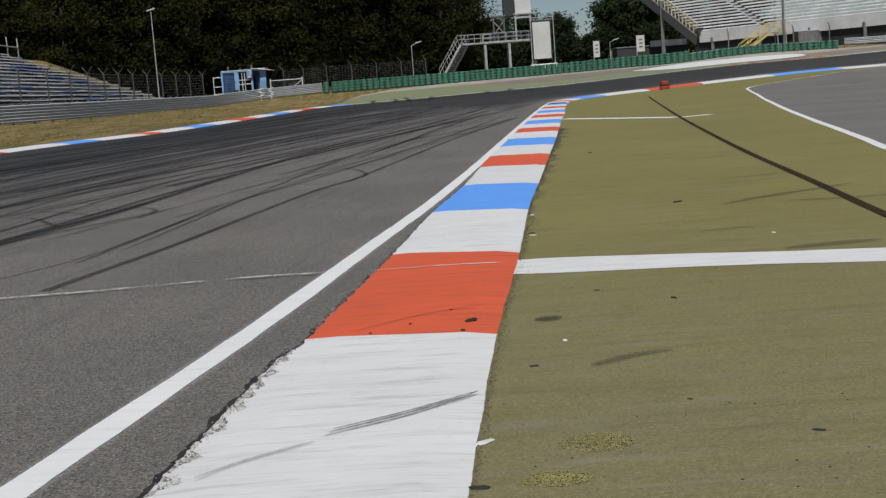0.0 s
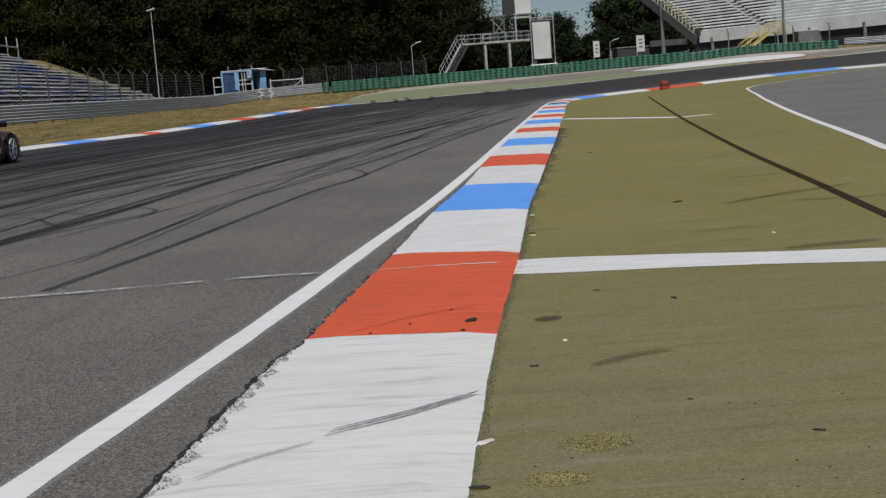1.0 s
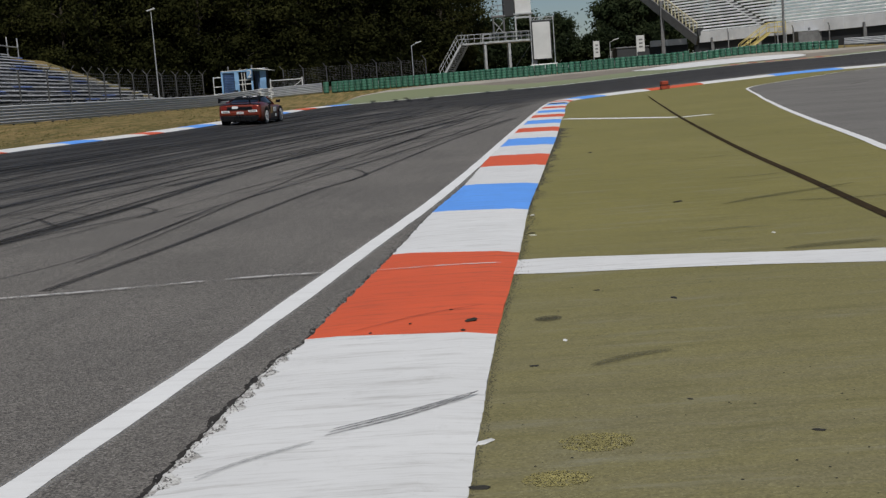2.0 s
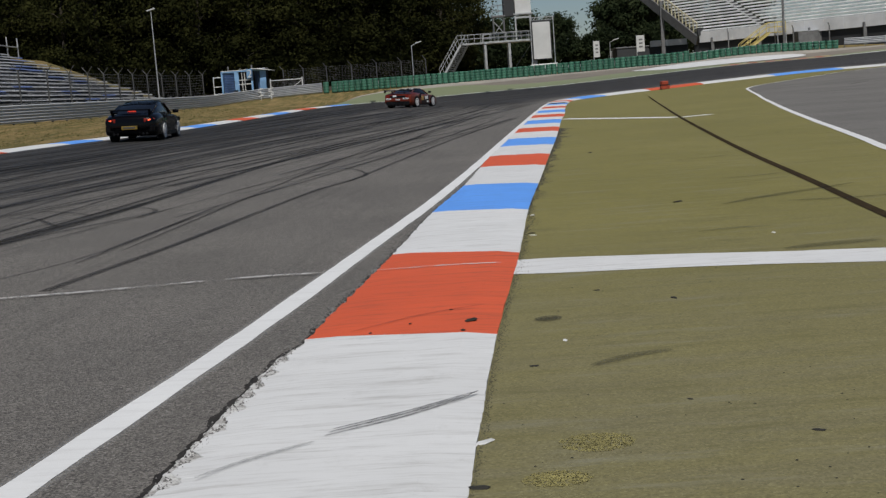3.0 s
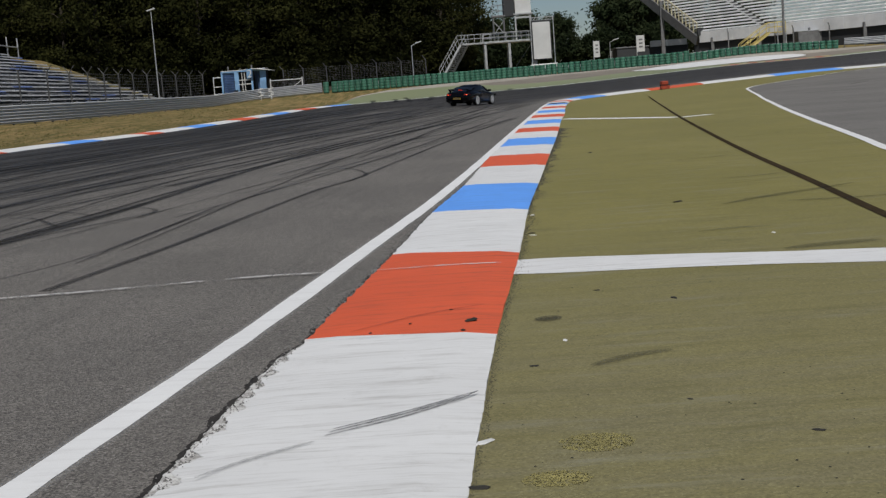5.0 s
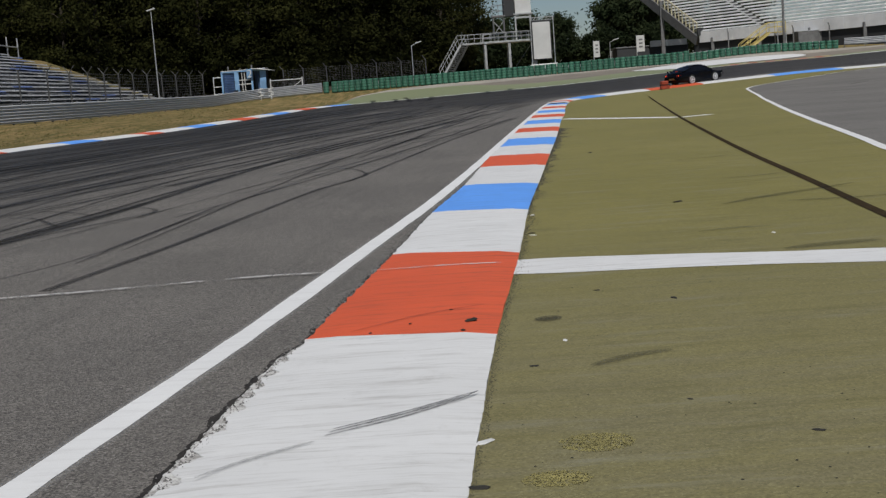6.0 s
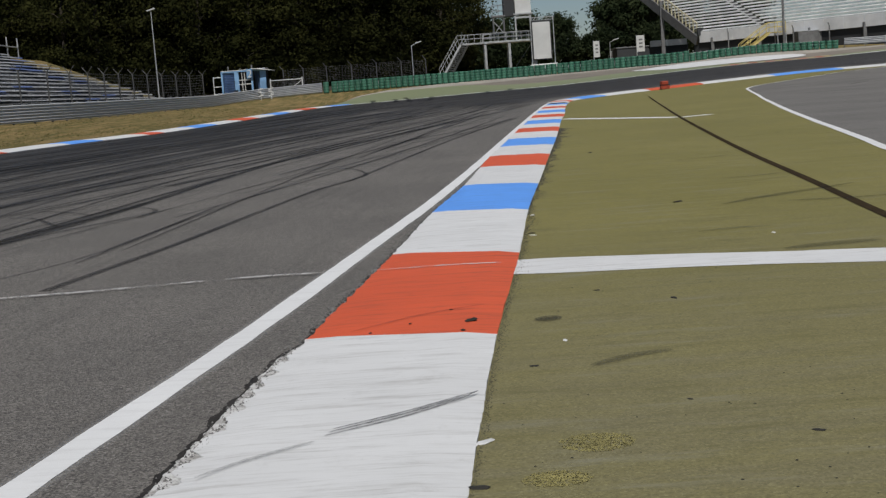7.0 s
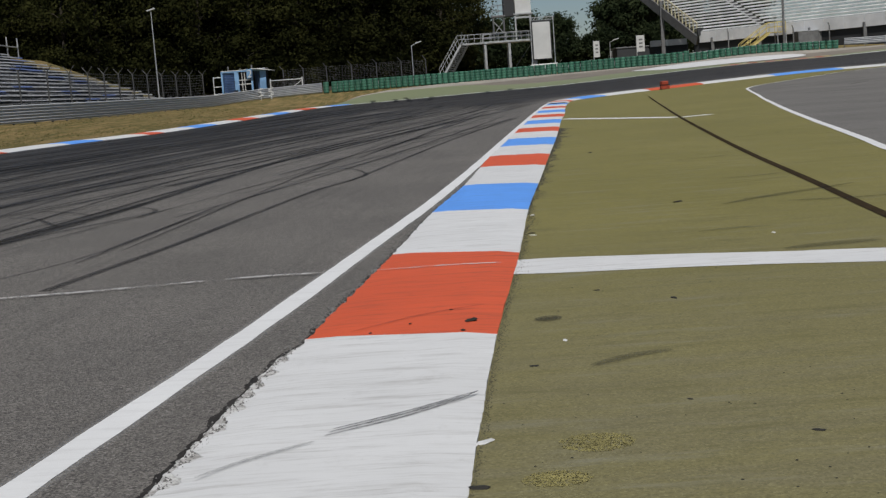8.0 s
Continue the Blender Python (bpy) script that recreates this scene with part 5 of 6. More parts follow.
def build_tree(seed, height, spread, leaves, leaf, material):
    """A tapered trunk with limbs, and a crown of many small leaf clumps round the limb ends."""
    rnd = random.Random(seed)
    tree = thing("tree", Matrix(), "tall dark green broadleaf tree at the wood's edge", "tree", "trees of the wood")
    bm = bmesh.new()
    top = Vector((rnd.uniform(-0.5, 0.5), rnd.uniform(-0.5, 0.5), height * 0.72))
    add_rod(bm, (0, 0, -0.3), top, height * 0.018, 8, height * 0.006)
    tips = []
    for i in range(26):
        t = rnd.uniform(0.14, 1.0)
        s = top * t
        a = rnd.uniform(0, math.tau)
        reach = spread * (0.55 + 0.45 * math.sin(math.pi * min(1, 0.15 + t * 0.85))) * rnd.uniform(0.55, 1.0)
        e = s + Vector((math.cos(a) * reach, math.sin(a) * reach, height * rnd.uniform(0.03, 0.2)))
        add_rod(bm, s, e, height * 0.005, 5, height * 0.0015)
        tips += [(e, 1.0), (s.lerp(e, 0.55), 0.8)]
    tips.append((top + Vector((0, 0, height * 0.12)), 1.0))
    tips.append((top + Vector((0.4, 0.2, height * 0.2)), 0.7))
    part("trunk", bm, M_WOOD_DARK, tree, "dark bark trunk and limbs")
    verts, faces = [], []
    per = leaves // len(tips)
    for c, k in tips:
        r = spread * 0.34 * k * rnd.uniform(0.75, 1.25)
        for _ in range(per):
            d = Vector((rnd.gauss(0, 1), rnd.gauss(0, 1), rnd.gauss(0, 0.75)))
            p = c + d * (r * 0.55)
            face = d.normalized() * 0.7 + Vector((rnd.gauss(0, 0.45), rnd.gauss(0, 0.45), 0.5 + rnd.gauss(0, 0.45)))
            u = face.cross(Vector((rnd.gauss(0, 1), rnd.gauss(0, 1), rnd.gauss(0, 1)))).normalized()
            w = u.cross(face).normalized()
            q = leaf * rnd.uniform(0.6, 1.3)
            i = len(verts)
            verts += [p - u * q, p + w * q * 0.55, p + u * q, p - w * q * 0.55]
            faces.append((i, i + 1, i + 2, i + 3))
    mesh_object("crown", verts, faces, material, tree, "crown of small dark leaves")
    return tree


def plant(kinds, places):
    used = set()
    for i, (x, y, s) in enumerate(places):
        k = kinds[i % len(kinds)]
        m = Matrix.Translation((x, y, ground_z(x, y))) @ pose(0, 0, 0, 0, 0, (i * 77) % 360)
        if k not in used:
            used.add(k)
            k.matrix_world = m
        else:
            copy_thing(k, m)


def build_wood_floor():
    verts, faces, xs, ys = [], [], [-110 + 6 * i for i in range(21)], [130 + 6 * i for i in range(18)]
    for y in ys:
        for x in xs:
            q = min(x, -12.5 if y < 134 else 2.0 if y < 145 else 12.0)
            verts.append((q, y, ground_z(q, y) - 0.01 + 0.05 * noise.noise((q * 0.3, y * 0.3, 0))))
    n = len(xs)
    faces = [(j * n + i, j * n + i + 1, (j + 1) * n + i + 1, (j + 1) * n + i) for j in range(len(ys) - 1) for i in range(n - 1)]
    tagged(mesh_object("ground_wood_floor", verts, faces, plain("leaf litter", (0.045, 0.032, 0.018), 0.95, 0, 0.4, 0.5, 10, 0.5)), "dark leaf litter on the wood floor", "wood floor", kind="structure")


def build_undergrowth():
    rnd = random.Random(9)
    verts, faces = [], []
    for _ in range(42000):
        x, y = rnd.uniform(-75, 4), rnd.gauss(150.5, 1.6)
        top = 1.6 + 1.3 * noise.noise((x * 0.35, 0, 0)) + 0.6 * noise.noise((x * 1.3, 3, 0))
        p = Vector((x, y, ground_z(x, y) + rnd.random() * max(0.7, top)))
        u = Vector((rnd.gauss(0, 1), rnd.gauss(0, 1), rnd.gauss(0, 1))).normalized()
        w = u.cross(Vector((rnd.gauss(0, 1), -1.5, rnd.gauss(0.6, 1)))).normalized()
        q, i = rnd.uniform(0.09, 0.2), len(verts)
        verts += [p - u * q, p + w * q * 0.6, p + u * q, p - w * q * 0.6]
        faces.append((i, i + 1, i + 2, i + 3))
    tagged(mesh_object("undergrowth", verts, faces, M_LEAF), "dark dense undergrowth at the foot of the wood", "undergrowth", kind="stuff")


def build_trees():
    build_wood_floor()
    build_undergrowth()
    kinds = [build_tree(s, h, w, 9000, 0.2, M_LEAF) for s, h, w in ((1, 19, 4.6), (2, 22, 5.2), (3, 17, 4.4), (4, 20, 4.8))]
    rnd = random.Random(5)
    places = []
    for row, (y, n, x0, x1) in enumerate(((153, 14, -66, 0.5), (160, 15, -72, 2), (168, 15, -74, 4), (178, 15, -80, 6), (192, 15, -86, 8))):
        for i in range(n):
            places.append((x0 + (x1 - x0) * (i + rnd.uniform(0.2, 0.8)) / n, y + rnd.uniform(-2.5, 2.5), 1))
    plant(kinds, places)
    low = [build_tree(s, h, w, 4000, 0.2, M_LEAF) for s, h, w in ((11, 7, 3.4), (12, 5.5, 3.0))]
    plant(low, [(-68 + 2.6 * i + rnd.uniform(-1, 1), 147.5 + rnd.uniform(-1.5, 1.5), 1) for i in range(28)])
    plant([copy_thing(k, Matrix()) for k in low], [(-58 + 1.7 * i + rnd.uniform(-0.8, 0.8), 157 + rnd.uniform(-1, 1), 1) for i in range(36)])
    plant([copy_thing(k, Matrix()) for k in low], [(-76 + 2.9 * i + rnd.uniform(-1, 1), 172 + rnd.uniform(-1.5, 1.5), 1) for i in range(28)])
    far = [build_tree(s, h, w, 7000, 0.24, M_LEAF_FAR) for s, h, w in ((21, 9.4, 3.2), (22, 10.4, 3.6), (23, 9.8, 3.2))]
    plant(far, [(9.0, 196, 1), (15.0, 206, 1), (17.6, 214, 1), (20.6, 205, 1), (13.0, 220, 1), (12, 232, 1), (18, 228, 1)])
    tall = [build_tree(s, h, w, 8000, 0.26, M_LEAF_FAR) for s, h, w in ((24, 11.5, 3.6), (25, 12.5, 4.4), (26, 11, 4.0))]
    plant(tall, [(28.4, 200, 1), (31.5, 200, 1), (34.5, 198, 1), (38, 206, 1), (31.5, 212, 1), (36, 214, 1), (43, 210, 1), (47, 206, 1), (52, 204, 1)])
    bush = [build_tree(s, h, w, 3600, 0.22, M_LEAF_FAR) for s, h, w in ((31, 5.0, 3.0), (32, 4.2, 2.6))]
    plant(bush, [(3 + 2.6 * i + rnd.uniform(-1, 1), 176 + rnd.uniform(-2, 2), 1) for i in range(17)])


build_trees()


# ---- cars ----
def paint(name, color, rough=0.38, metal=0.0, coat=0.12, dusty=0.07, spec=0.5):
    s = Nodes(name)
    v = s.coord()
    dust = s.ramp(s.noise(v, 3, 6, 0.7), 0.45, 0.75, 0, dusty)
    c = s.mix(dust, color, (0.12, 0.1, 0.085))
    s.put(s.b.inputs["Coat Weight"], coat)
    s.put(s.b.inputs["Coat Roughness"], 0.12)
    return s.done(c, s.ramp(dust, 0, 0.07, rough, rough + 0.25), metal, spec)


def lamp_glass(name, color, strength):
    s = Nodes(name)
    s.put(s.b.inputs["Emission Color"], (*color, 1))
    s.put(s.b.inputs["Emission Strength"], strength)
    return s.done(color, 0.2)


M_CAR_RED = paint("red car paint", (0.16, 0.022, 0.008), 0.3, 0.35, 0.4, 0.02, 0.4)
M_CAR_BLACK = paint("black car paint", (0.0025, 0.0025, 0.0035), 0.12, 0.0, 0.0, 0.004, 0.16)
M_CAR_MATT = plain("matt black trim", (0.007, 0.007, 0.008), 0.55, 0, 0.3, 4, 40, 0.1, 0.15)
M_CAR_DARK = paint("dark door paint", (0.016, 0.009, 0.009), 0.3, 0.0, 0.1, 0.02, 0.25)
M_CAR_GLASS = paint("tinted car glass", (0.005, 0.006, 0.009), 0.06, 0.0, 0.05, 0.01, 0.2)
M_RIM = plain("silver wheel metal", (0.6, 0.6, 0.61), 0.4, 0.1, 0.2, 6, 40, 0.05)
# white of the stickers, and of the glint painted on the red car's roof
M_STICKER_AND_GLINT = plain("white sticker", (0.7, 0.7, 0.7), 0.5, 0, 0.15, 6, 40, 0.05)
M_GOLD = plain("ochre sticker", (0.42, 0.26, 0.08), 0.5, 0, 0.15, 6, 40, 0.05)
M_BAR = plain("dark printed bar", (0.05, 0.05, 0.06), 0.6, 0, 0.15, 6, 40, 0.05)
M_PLATE = plain("yellow number plate", (0.2, 0.13, 0.012), 0.5, 0, 0.15, 6, 40, 0.05)
M_TAIL = lamp_glass("tail light glass", (0.16, 0.012, 0.008), 0.04)
M_BRAKE = lamp_glass("lit brake light", (0.9, 0.08, 0.03), 1.5)
M_BRAKE_DIM = lamp_glass("dim brake strip", (0.6, 0.04, 0.02), 0.5)


def loft(rings):
    """A closed skin over mirrored half sections [(y, [(x, z), ...])], bottom middle to top middle."""
    bm = bmesh.new()
    loops = []
    for y, half in rings:
        ring = [(x, z) for x, z in half] + [(-x, z) for x, z in half[-2:0:-1]]
        loops.append([bm.verts.new((x, y, z)) for x, z in ring])
    for a, b in zip(loops, loops[1:]):
        for i in range(len(a)):
            bm.faces.new((a[i], a[(i + 1) % len(a)], b[(i + 1) % len(b)], b[i]))
    bm.faces.new(loops[0])
    bm.faces.new(loops[-1][::-1])
    return bm


def refine(rows, n):
    """More stations between the given ones, on a smooth curve."""
    out = []
    for k in range(len(rows) - 1):
        p = [rows[max(k - 1, 0)], rows[k], rows[k + 1], rows[min(k + 2, len(rows) - 1)]]
        for i in range(n):
            t = i / n
            out.append(tuple(0.5 * (2 * b + (c - a) * t + (2 * a - 5 * b + 4 * c - d) * t * t + (3 * b - a - 3 * c + d) * t**3) for a, b, c, d in zip(*p)))
    return out + [rows[-1]]


def hull(rows):
    rings = []
    for y, w, zb, zs, zt in refine(rows, 4):
        h = zs - zb
        rings.append((y, [(0, zb), (w * 0.86, zb), (w * 0.97, zb + 0.05), (w, zb + h * 0.3), (w * 0.985, zb + h * 0.62), (w * 0.99, zb + h * 0.85), (w * 0.955, zs),
                          (w * 0.85, zs + (zt - zs) * 0.55), (w * 0.5, zs + (zt - zs) * 0.92), (0, zt)]))
    return loft(rings)


def cabin(rows, lift=0.0):
    rings = []
    for y, wb, zb, wt, zt in refine(rows, 4):
        zt = max(zt, zb + 0.012)
        h = zt - zb
        rings.append((y, [(0, zb - 0.06), (wb, zb - 0.06), (wb, zb), (wb + (wt - wb) * 0.45, zb + h * 0.5), (wt + 0.03, zb + h * 0.88), (wt - 0.04, zt - h * 0.02 + lift), (wt * 0.5, zt + 0.012 + lift), (0, zt + 0.018 + lift)]))
    return loft(rings)


def roof_panel(rows, y0, y1, up):
    """The solid roof skin over the glass, between two stations."""
    bm = bmesh.new()
    sel = [r for r in refine(rows, 8) if y0 <= r[0] <= y1]
    loops = []
    for y, wb, zb, wt, zt in sel:
        h = zt - zb
        prof = [(wt + 0.035, zb + h * 0.84), (wt - 0.03, zt + 0.004), (wt * 0.5, zt + 0.018), (0, zt + 0.024)]
        ring = [(x, z + up) for x, z in prof] + [(-x, z + up) for x, z in prof[-2::-1]]
        loops.append([bm.verts.new((x, y, z)) for x, z in ring])
    for a, b in zip(loops, loops[1:]):
        for i in range(len(a) - 1):
            bm.faces.new((a[i], a[i + 1], b[i + 1], b[i]))
    bmesh.ops.solidify(bm, geom=bm.faces[:], thickness=0.02)
    return bm


def make_wheel(car, x, y, r, w):
    bm = bmesh.new()
    bmesh.ops.create_cone(bm, cap_ends=True, segments=28, radius1=r, radius2=r, depth=w, matrix=pose(0, 0, 0, 0, 90, 0))
    bmesh.ops.bevel(bm, geom=[e for e in bm.edges if abs(e.verts[0].co.x - e.verts[1].co.x) < 1e-4], offset=0.035, segments=2, profile=0.6, affect="EDGES")
    wheel = part("wheel", bm, M_TYRE, car, "black tyre on a silver spoked rim")
    wheel.matrix_basis = Matrix.Translation((x, y, r))
    s = 1 if x > 0 else -1
    bm = bmesh.new()
    face = s * (w / 2 + 0.006)
    for i in range(7):
        a = i * math.tau / 7
        add_beam(bm, (face, 0.05 * math.cos(a), 0.05 * math.sin(a)), (face, r * 0.68 * math.cos(a), r * 0.68 * math.sin(a)), 0.035, 0.045)
    for i in range(28):
        a, b = i * math.tau / 28, (i + 1) * math.tau / 28
        q = r * 0.7
        add_beam(bm, (face, q * math.cos(a), q * math.sin(a)), (face, q * math.cos(b), q * math.sin(b)), 0.03, 0.04)
    add_rod(bm, (face - 0.02, 0, 0), (face + 0.02, 0, 0), 0.07, 12)
    rim = part("rim", bm, M_RIM, wheel, "silver spoked rim")
    disc = bmesh.new()
    add_rod(disc, (s * w / 2 - s * 0.03, 0, 0), (s * w / 2 + s * 0.001, 0, 0), r * 0.66, 24)
    part("brake_disc", disc, M_CAR_MATT, wheel)
    return wheel


def arch(car, x, y, r, material):
    """A black disc in place of the shaded hollow over a wheel."""
    bm = bmesh.new()
    bmesh.ops.create_cone(bm, cap_ends=True, segments=32, radius1=r, radius2=r, depth=0.05, matrix=Matrix.Translation((x, y, 0.345)) @ pose(0, 0, 0, 0, 90, 0))
    part("wheel_arch", bm, material, car)


def mirror(car, x, y, z, material):
    bm = bmesh.new()
    add_box(bm, (0.2, 0.1, 0.13), Matrix.Translation((x, y, z)), 0.03)
    add_beam(bm, (x * 0.86, y, z - 0.06), (x, y, z - 0.03), 0.03, 0.03)
    part("wing_mirror", bm, material, car, "", True)


def build_sports_car():
    car = thing("sports_car", Matrix(), "low red racing coupe with black roof and tall rear wing", "race car")
    body = [(-2.2, .86, .34, .76, .82), (-2.12, .93, .24, .84, .9), (-1.75, .96, .15, .88, .96), (-1.325, .97, .12, .9, .99), (-.8, .96, .12, .86, .95), (0, .93, .12, .78, .86),
            (.8, .94, .12, .76, .82), (1.325, .96, .12, .75, .79), (1.8, .95, .12, .66, .7), (2.15, .86, .14, .52, .56), (2.33, .6, .2, .42, .45)]
    glass = [(-1.75, .62, .92, .5, .95), (-1.05, .76, .93, .56, 1.1), (-.45, .8, .9, .58, 1.18), (0, .8, .86, .58, 1.19), (.35, .8, .84, .57, 1.14), (1.1, .72, .79, .56, .81)]
    part("body", hull(body), M_CAR_RED, car, "red painted body with racing stickers", True)
    part("windows", cabin(glass), M_CAR_GLASS, car, "dark tinted glass", True)
    part("roof", roof_panel(glass, -1.0, 0.32, 0.004), M_CAR_MATT, car, "black roof", True)
    for s in (1, -1):
        for k, (y0, y1) in enumerate(((0.35, 1.06), (-1.6, -0.95))):
            part("pillar", beam((s * .6, y0 if k == 0 else y1, 1.13 if k == 0 else 1.11), (s * .7, y1 if k == 0 else y0, .82 if k == 0 else .96), 0.06, 0.05), M_CAR_RED, car)
        bm = bmesh.new()
        add_box(bm, (0.02, 1.25, 0.5), Matrix.Translation((s * .937, 0.1, .47)), 0.008)
        part("door", bm, M_CAR_DARK, car, "dark brown-black door")
        part("side_sticker", box((0.012, 0.5, 0.2), Matrix.Translation((s * .951, 0.28, .6)), 0.004), M_STICKER_AND_GLINT, car, "white oval sticker")
        part("side_sticker", box((0.012, 0.3, 0.12), Matrix.Translation((s * .951, 0.45, .34)), 0.004), M_STICKER_AND_GLINT, car, "white sticker")
        part("side_sticker", box((0.012, 0.34, 0.28), Matrix.Translation((s * .951, -0.36, .58)), 0.004), M_GOLD, car, "ochre sticker")
        part("sill", box((0.06, 1.7, 0.1), Matrix.Translation((s * .93, 0, .16)), 0.02), M_CAR_MATT, car)
        part("air_intake", box((0.03, 0.34, 0.22), Matrix.Translation((s * .945, -.74, .72)) @ pose(0, 0, 0, 15), 0.01), M_CAR_MATT, car)
        bm = bmesh.new()
        add_rod(bm, (s * .66, -2.12, .74), (s * .66, -2.225, .74), 0.105, 24)
        part("tail_light", bm, M_TAIL, car, "round red tail light")
        part("headlight", box((0.16, 0.5, 0.06), Matrix.Translation((s * .72, 1.78, .66)) @ pose(0, 0, 0, -16, 0, s * 12), 0.02), M_CAR_GLASS, car)
        arch(car, s * .95, -1.325, .4, M_CAR_MATT)
        arch(car, s * .945, 1.325, .39, M_CAR_MATT)
        mirror(car, s * 1.0, 0.72, .95, M_CAR_MATT)
    part("rear_grille", box((1.1, 0.05, 0.13), Matrix.Translation((0, -2.2, .72)), 0.01), M_CAR_MATT, car)
    part("rear_bumper", box((1.72, 0.12, 0.2), Matrix.Translation((0, -2.17, .5)), 0.05), M_CAR_RED, car)
    for x, w, z in ((-.62, .36, .58), (.02, .3, .53), (.58, .4, .6)):
        part("rear_label", box((w, 0.012, 0.09), Matrix.Translation((x, -2.238, z)), 0.003), M_STICKER_AND_GLINT, car, "white sticker with dark bars")
        part("rear_label_bar", box((w * .7, 0.008, 0.03), Matrix.Translation((x, -2.245, z)), 0.002), M_BAR, car)
    part("rear_label", box((.26, 0.012, 0.11), Matrix.Translation((-.2, -2.232, .76)), 0.003), M_STICKER_AND_GLINT, car, "white sticker")
    # white slab that paints the sky's highlight on the rear of the roof
    part("roof_label", box((0.62, 0.3, 0.012), Matrix.Translation((.05, -.52, 1.192)) @ pose(0, 0, 0, 5), 0.004), M_STICKER_AND_GLINT, car, "white painted roof glint")
    part("rear_skirt", box((1.66, 0.1, 0.2), Matrix.Translation((0, -2.16, .33)), 0.03), M_CAR_MATT, car, "black lower rear panel")
    bm = box((1.5, 0.3, 0.24), Matrix.Translation((0, -2.07, .28)), 0.03)
    for x in (-.5, -.25, 0, .25, .5):
        add_box(bm, (0.025, 0.34, 0.2), Matrix.Translation((x, -2.12, .22)))
    part("diffuser", bm, M_CAR_MATT, car, "black finned diffuser")
    bm = bmesh.new()
    for x in (-.14, 0, .14):
        add_rod(bm, (x, -2.1, .4), (x, -2.25, .4), 0.045, 14)
    part("exhaust", bm, M_CAR_MATT, car)
    bm = box((1.76, 0.3, 0.025), Matrix.Translation((0, -2.15, 1.1)) @ pose(0, 0, 0, 8), 0.008)
    add_box(bm, (1.76, 0.06, 0.02), Matrix.Translation((0, -2.3, 1.13)))
    wing = part("rear_wing", bm, M_CAR_MATT, car, "black racing wing")
    for s in (1, -1):
        part("end_plate", box((0.015, 0.36, 0.2), Matrix.Translation((s * .885, -2.16, 1.07)), 0.004), M_CAR_MATT, wing)
        part("wing_stand", beam((s * .42, -1.95, .9), (s * .42, -2.13, 1.1), 0.03, 0.09), M_CAR_MATT, wing)
    part("splitter", box((1.7, 0.35, 0.03), Matrix.Translation((0, 2.15, .14)), 0.008), M_CAR_MATT, car)
    wheels = [make_wheel(car, s * .84, y, .34, .27) for s in (1, -1) for y in (-1.325, 1.325)]
    return car, wheels


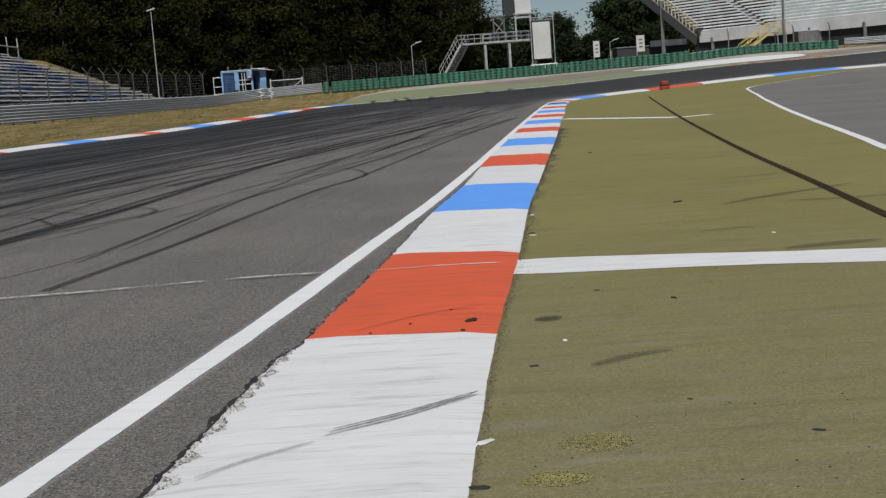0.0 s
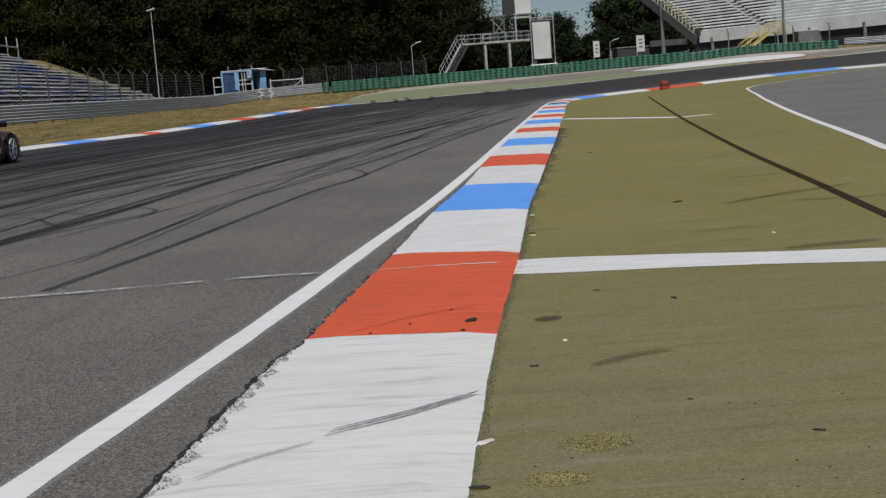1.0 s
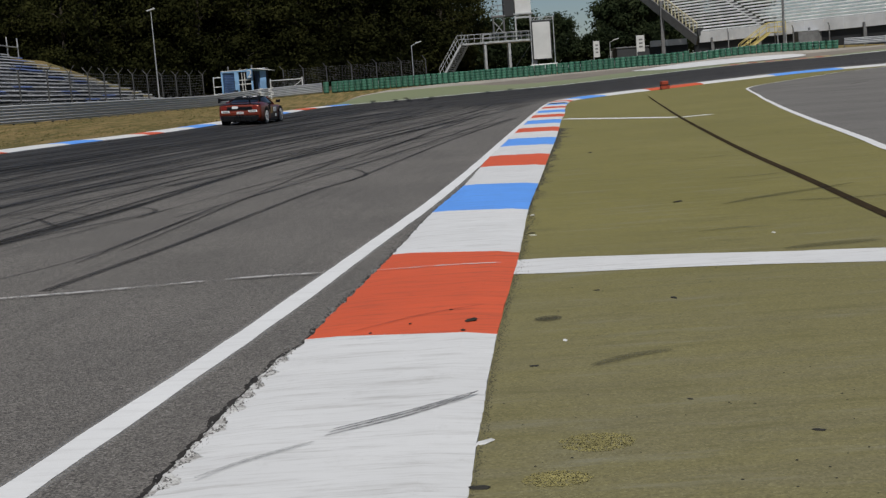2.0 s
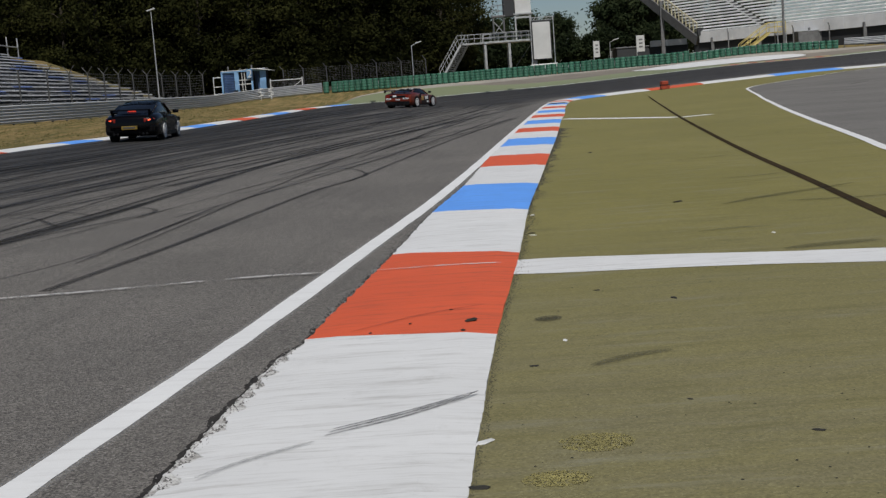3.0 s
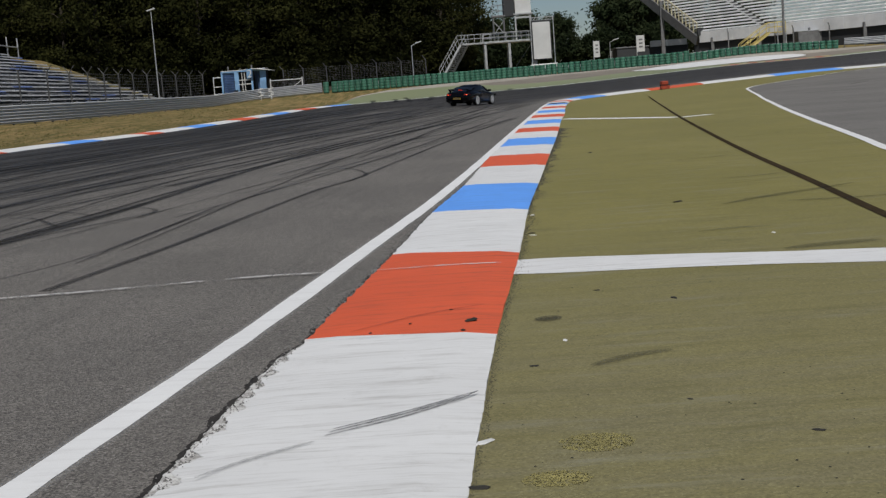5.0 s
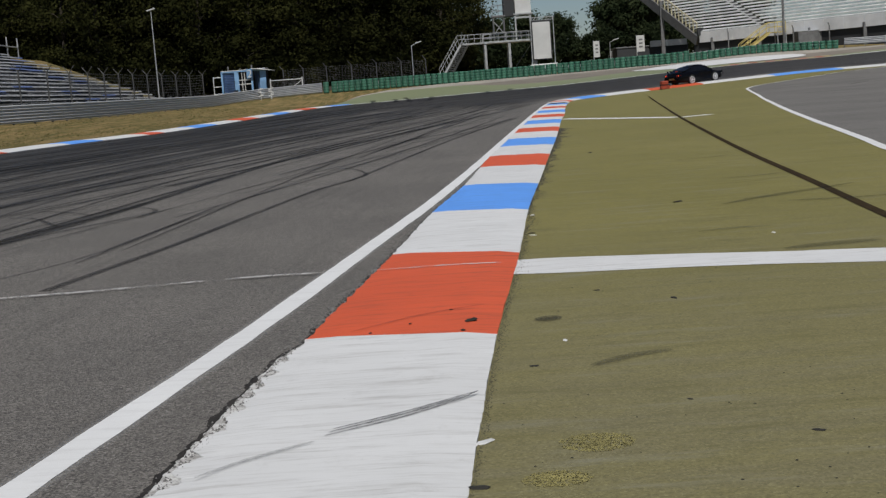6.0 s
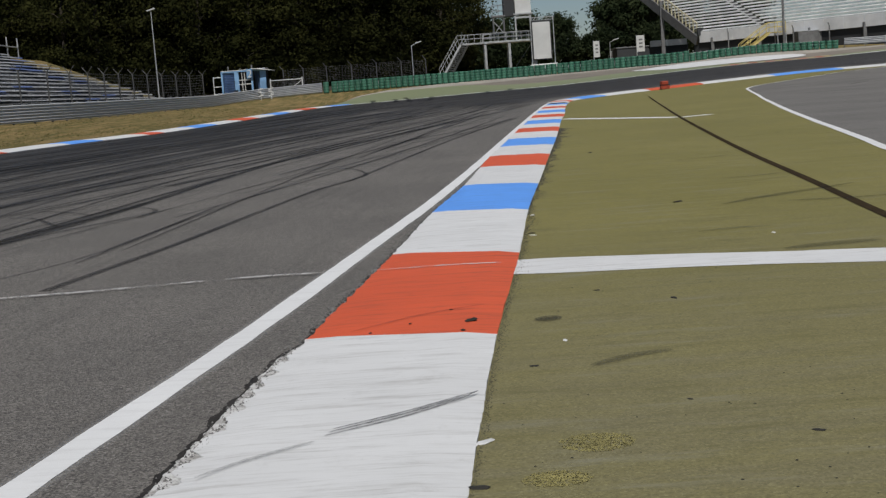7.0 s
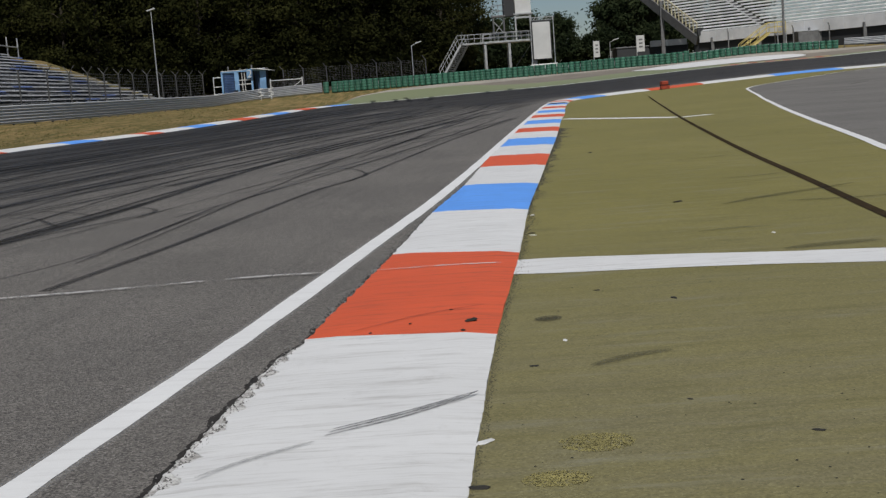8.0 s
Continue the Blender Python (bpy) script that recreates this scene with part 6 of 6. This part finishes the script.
def build_coupe():
    car = thing("coupe", Matrix(), "glossy black two-door coupe with lit brake lights", "car")
    body = [(-2.2, .66, .34, .66, .74), (-2.12, .82, .26, .74, .84), (-1.8, .89, .18, .8, .93), (-1.2, .905, .15, .83, .97), (-.6, .88, .14, .8, .92), (.3, .865, .14, .77, .86),
            (.9, .865, .14, .76, .84), (1.3, .87, .15, .74, .82), (1.75, .83, .17, .64, .7), (2.1, .7, .22, .52, .58), (2.22, .5, .28, .46, .5)]
    glass = [(-1.95, .5, .87, .44, .885), (-1.45, .62, .93, .5, 1.05), (-.9, .7, .93, .53, 1.2), (-.3, .72, .9, .54, 1.285), (.15, .72, .87, .54, 1.295), (.5, .72, .86, .53, 1.22), (1.2, .68, .82, .58, .84)]
    part("body", hull(body), M_CAR_BLACK, car, "glossy black body", True)
    part("windows", cabin(glass), M_CAR_GLASS, car, "dark glass", True)
    part("roof", roof_panel(glass, -1.0, 0.45, 0.004), M_CAR_BLACK, car, "", True)
    for s in (1, -1):
        part("pillar", beam((s * .57, .5, 1.2), (s * .67, 1.16, .84), 0.06, 0.05), M_CAR_BLACK, car)
        part("pillar", beam((s * .58, -.85, 1.18), (s * .6, -1.7, .96), 0.14, 0.05), M_CAR_BLACK, car)
        part("door", box((0.014, 1.3, 0.52), Matrix.Translation((s * .862, 0.25, .52)), 0.006), M_CAR_BLACK, car)
        part("sill", box((0.05, 1.8, 0.1), Matrix.Translation((s * .86, 0, .19)), 0.02), M_CAR_MATT, car)
        light = part("tail_light", box((0.36, 0.1, 0.13), Matrix.Translation((s * .63, -2.12, .7)) @ pose(0, 0, 0, 0, 0, s * 18), 0.03), M_TAIL, car, "red tail light")
        part("brake_lamp", box((0.13, 0.03, 0.07), Matrix.Translation((s * .66, -2.17, .7)) @ pose(0, 0, 0, 0, 0, s * 18), 0.02), M_BRAKE, light, "glowing red lamp")
        part("headlight", box((0.34, 0.2, 0.13), Matrix.Translation((s * .62, 2.1, .62)) @ pose(0, 0, 0, 0, 0, -s * 20), 0.03), M_CAR_GLASS, car)
        arch(car, s * .868, -1.1, .37, M_CAR_MATT)
        arch(car, s * .843, 1.25, .36, M_CAR_MATT)
        mirror(car, s * .93, 0.75, .92, M_CAR_BLACK)
        bm = bmesh.new()
        for x in (.42, .54):
            add_rod(bm, (s * x, -2.0, .27), (s * x, -2.2, .27), 0.04, 12)
        part("exhaust", bm, M_CAR_MATT, car)
    part("rear_bumper", box((1.62, 0.14, 0.24), Matrix.Translation((0, -2.13, .42)), 0.05), M_CAR_BLACK, car)
    plate = part("number_plate", box((0.52, 0.02, 0.11), Matrix.Translation((-.02, -2.212, .47)), 0.004), M_PLATE, car, "yellow plate with dark bars")
    part("plate_bar", box((0.4, 0.008, 0.05), Matrix.Translation((-.02, -2.225, .47)), 0.002), M_BAR, plate)
    bm = box((1.36, 0.2, 0.035), Matrix.Translation((0, -2.0, 1.04)) @ pose(0, 0, 0, -6), 0.01)
    spoiler = part("boot_spoiler", bm, M_CAR_BLACK, car, "low black boot spoiler")
    for s in (1, -1):
        part("spoiler_foot", beam((s * .6, -1.92, .88), (s * .62, -2.0, 1.04), 0.06, 0.1), M_CAR_BLACK, spoiler)
    part("high_brake_light", box((0.26, 0.03, 0.028), Matrix.Translation((0, -1.72, 1.0)), 0.008), M_BRAKE_DIM, car, "lit red strip light")
    wheels = [make_wheel(car, s * x, y, .32, .24) for s in (1, -1) for x, y in ((.79, -1.1), (.765, 1.25))]
    return car, wheels


SPORTS_CAR, SPORTS_WHEELS = build_sports_car()
COUPE, COUPE_WHEELS = build_coupe()


build_small_things()


# ---- what moves ----
def settle(x, y, heading):
    """A pose on the land, turned clockwise from +Y by heading, leaning with the slope."""
    e = 0.6
    n = Vector(((ground_z(x - e, y) - ground_z(x + e, y)) / (2 * e), (ground_z(x, y - e) - ground_z(x, y + e)) / (2 * e), 1)).normalized()
    f = Vector((math.sin(heading), math.cos(heading), 0))
    f = (f - n * f.dot(n)).normalized()
    r = f.cross(n)
    m = Matrix((r, f, n)).transposed().to_4x4()
    return Matrix.Translation((x, y, ground_z(x, y) + 0.003)) @ m


def drive(car, wheels, stops, slip, side, behind):
    """Drives a car through timed places of its right rear wheel, with timed slip angles; the wheels roll."""
    t0 = [s[0] for s in stops]
    pts = [Vector(s[1:]) for s in stops]

    def place(t):
        k = max(0, min(len(t0) - 2, sum(1 for v in t0[1:-1] if v <= t)))
        a, b = pts[k], pts[k + 1]
        h = t0[k + 1] - t0[k]
        va = (pts[k + 1] - pts[max(k - 1, 0)]) / (t0[k + 1] - t0[max(k - 1, 0)])
        e = min(k + 2, len(pts) - 1)
        vb = (pts[e] - pts[k]) / (t0[e] - t0[k])
        s = (t - t0[k]) / h
        return (2 * s**3 - 3 * s**2 + 1) * a + (s**3 - 2 * s**2 + s) * h * va + (3 * s**2 - 2 * s**3) * b + (s**3 - s**2) * h * vb

    rows = []
    for i in range(41):
        t = i * 0.2
        p, d = place(t), (place(t) - place(t - 0.24)).normalized()
        k = max(0, min(len(slip) - 2, sum(1 for v in slip[1:-1] if v[0] <= t)))
        yaw = slip[k][1] + (slip[k + 1][1] - slip[k][1]) * smooth((t - slip[k][0]) / (slip[k + 1][0] - slip[k][0]))
        h = math.atan2(d.x, d.y) + radians(yaw)
        f = Vector((math.sin(h), math.cos(h)))
        c = p - Vector((f.y, -f.x)) * side + f * behind
        rows.append((t, settle(c.x, c.y, h)))
    walk(car, rows)
    for w in wheels:
        at = w.matrix_basis.translation.copy()
        walk(w, [(i / FPS, Matrix.Translation(at) @ pose(0, 0, 0, -(i * 80.0) % 360)) for i in range(241)])


def motions():
    drive(SPORTS_CAR, SPORTS_WHEELS,
          [(0.0, -10.6, -3.0), (0.6, -10.95, 17.2), (1.0, -10.45, 28.35), (1.2, -9.51, 34.0), (1.5, -9.2, 43.4), (1.7, -8.58, 48.2), (2.3, -6.0, 63.6), (2.8, -2.98, 76.8),
           (3.0, -1.1, 82.4), (3.5, 6.38, 91.2), (4.0, 15.9, 95.2), (4.5, 27.8, 98.7), (4.7, 33.6, 100.9), (5.5, 56.0, 112.5), (8.0, 125.0, 157.0)],
          [(0, 0), (1.0, -2), (2.0, -2.5), (3.0, 5), (3.5, 0), (4.0, -6), (4.6, 0), (8, 0)], 0.84, 1.325)
    drive(COUPE, COUPE_WHEELS,
          [(0.0, -14.0, -22.0), (1.2, -11.6, 1.0), (2.2, -9.8, 23.5), (2.8, -9.2, 37.5), (3.0, -9.2, 43.2), (3.5, -7.92, 54.5), (4.0, -5.86, 64.2), (4.5, -2.58, 73.8),
           (4.7, -0.6, 75.8), (5.2, 5.4, 84.4), (6.0, 18.6, 91.6), (6.2, 22.6, 93.1), (6.5, 29.2, 96.2), (6.7, 34.3, 98.8), (8.0, 70.0, 120.0)],
          [(0, 0), (2.5, 0), (3.1, 0), (3.6, -2), (4.5, -4), (5.2, -5), (6.0, -8), (6.6, -3), (8, 0)], 0.79, 1.1)


motions()
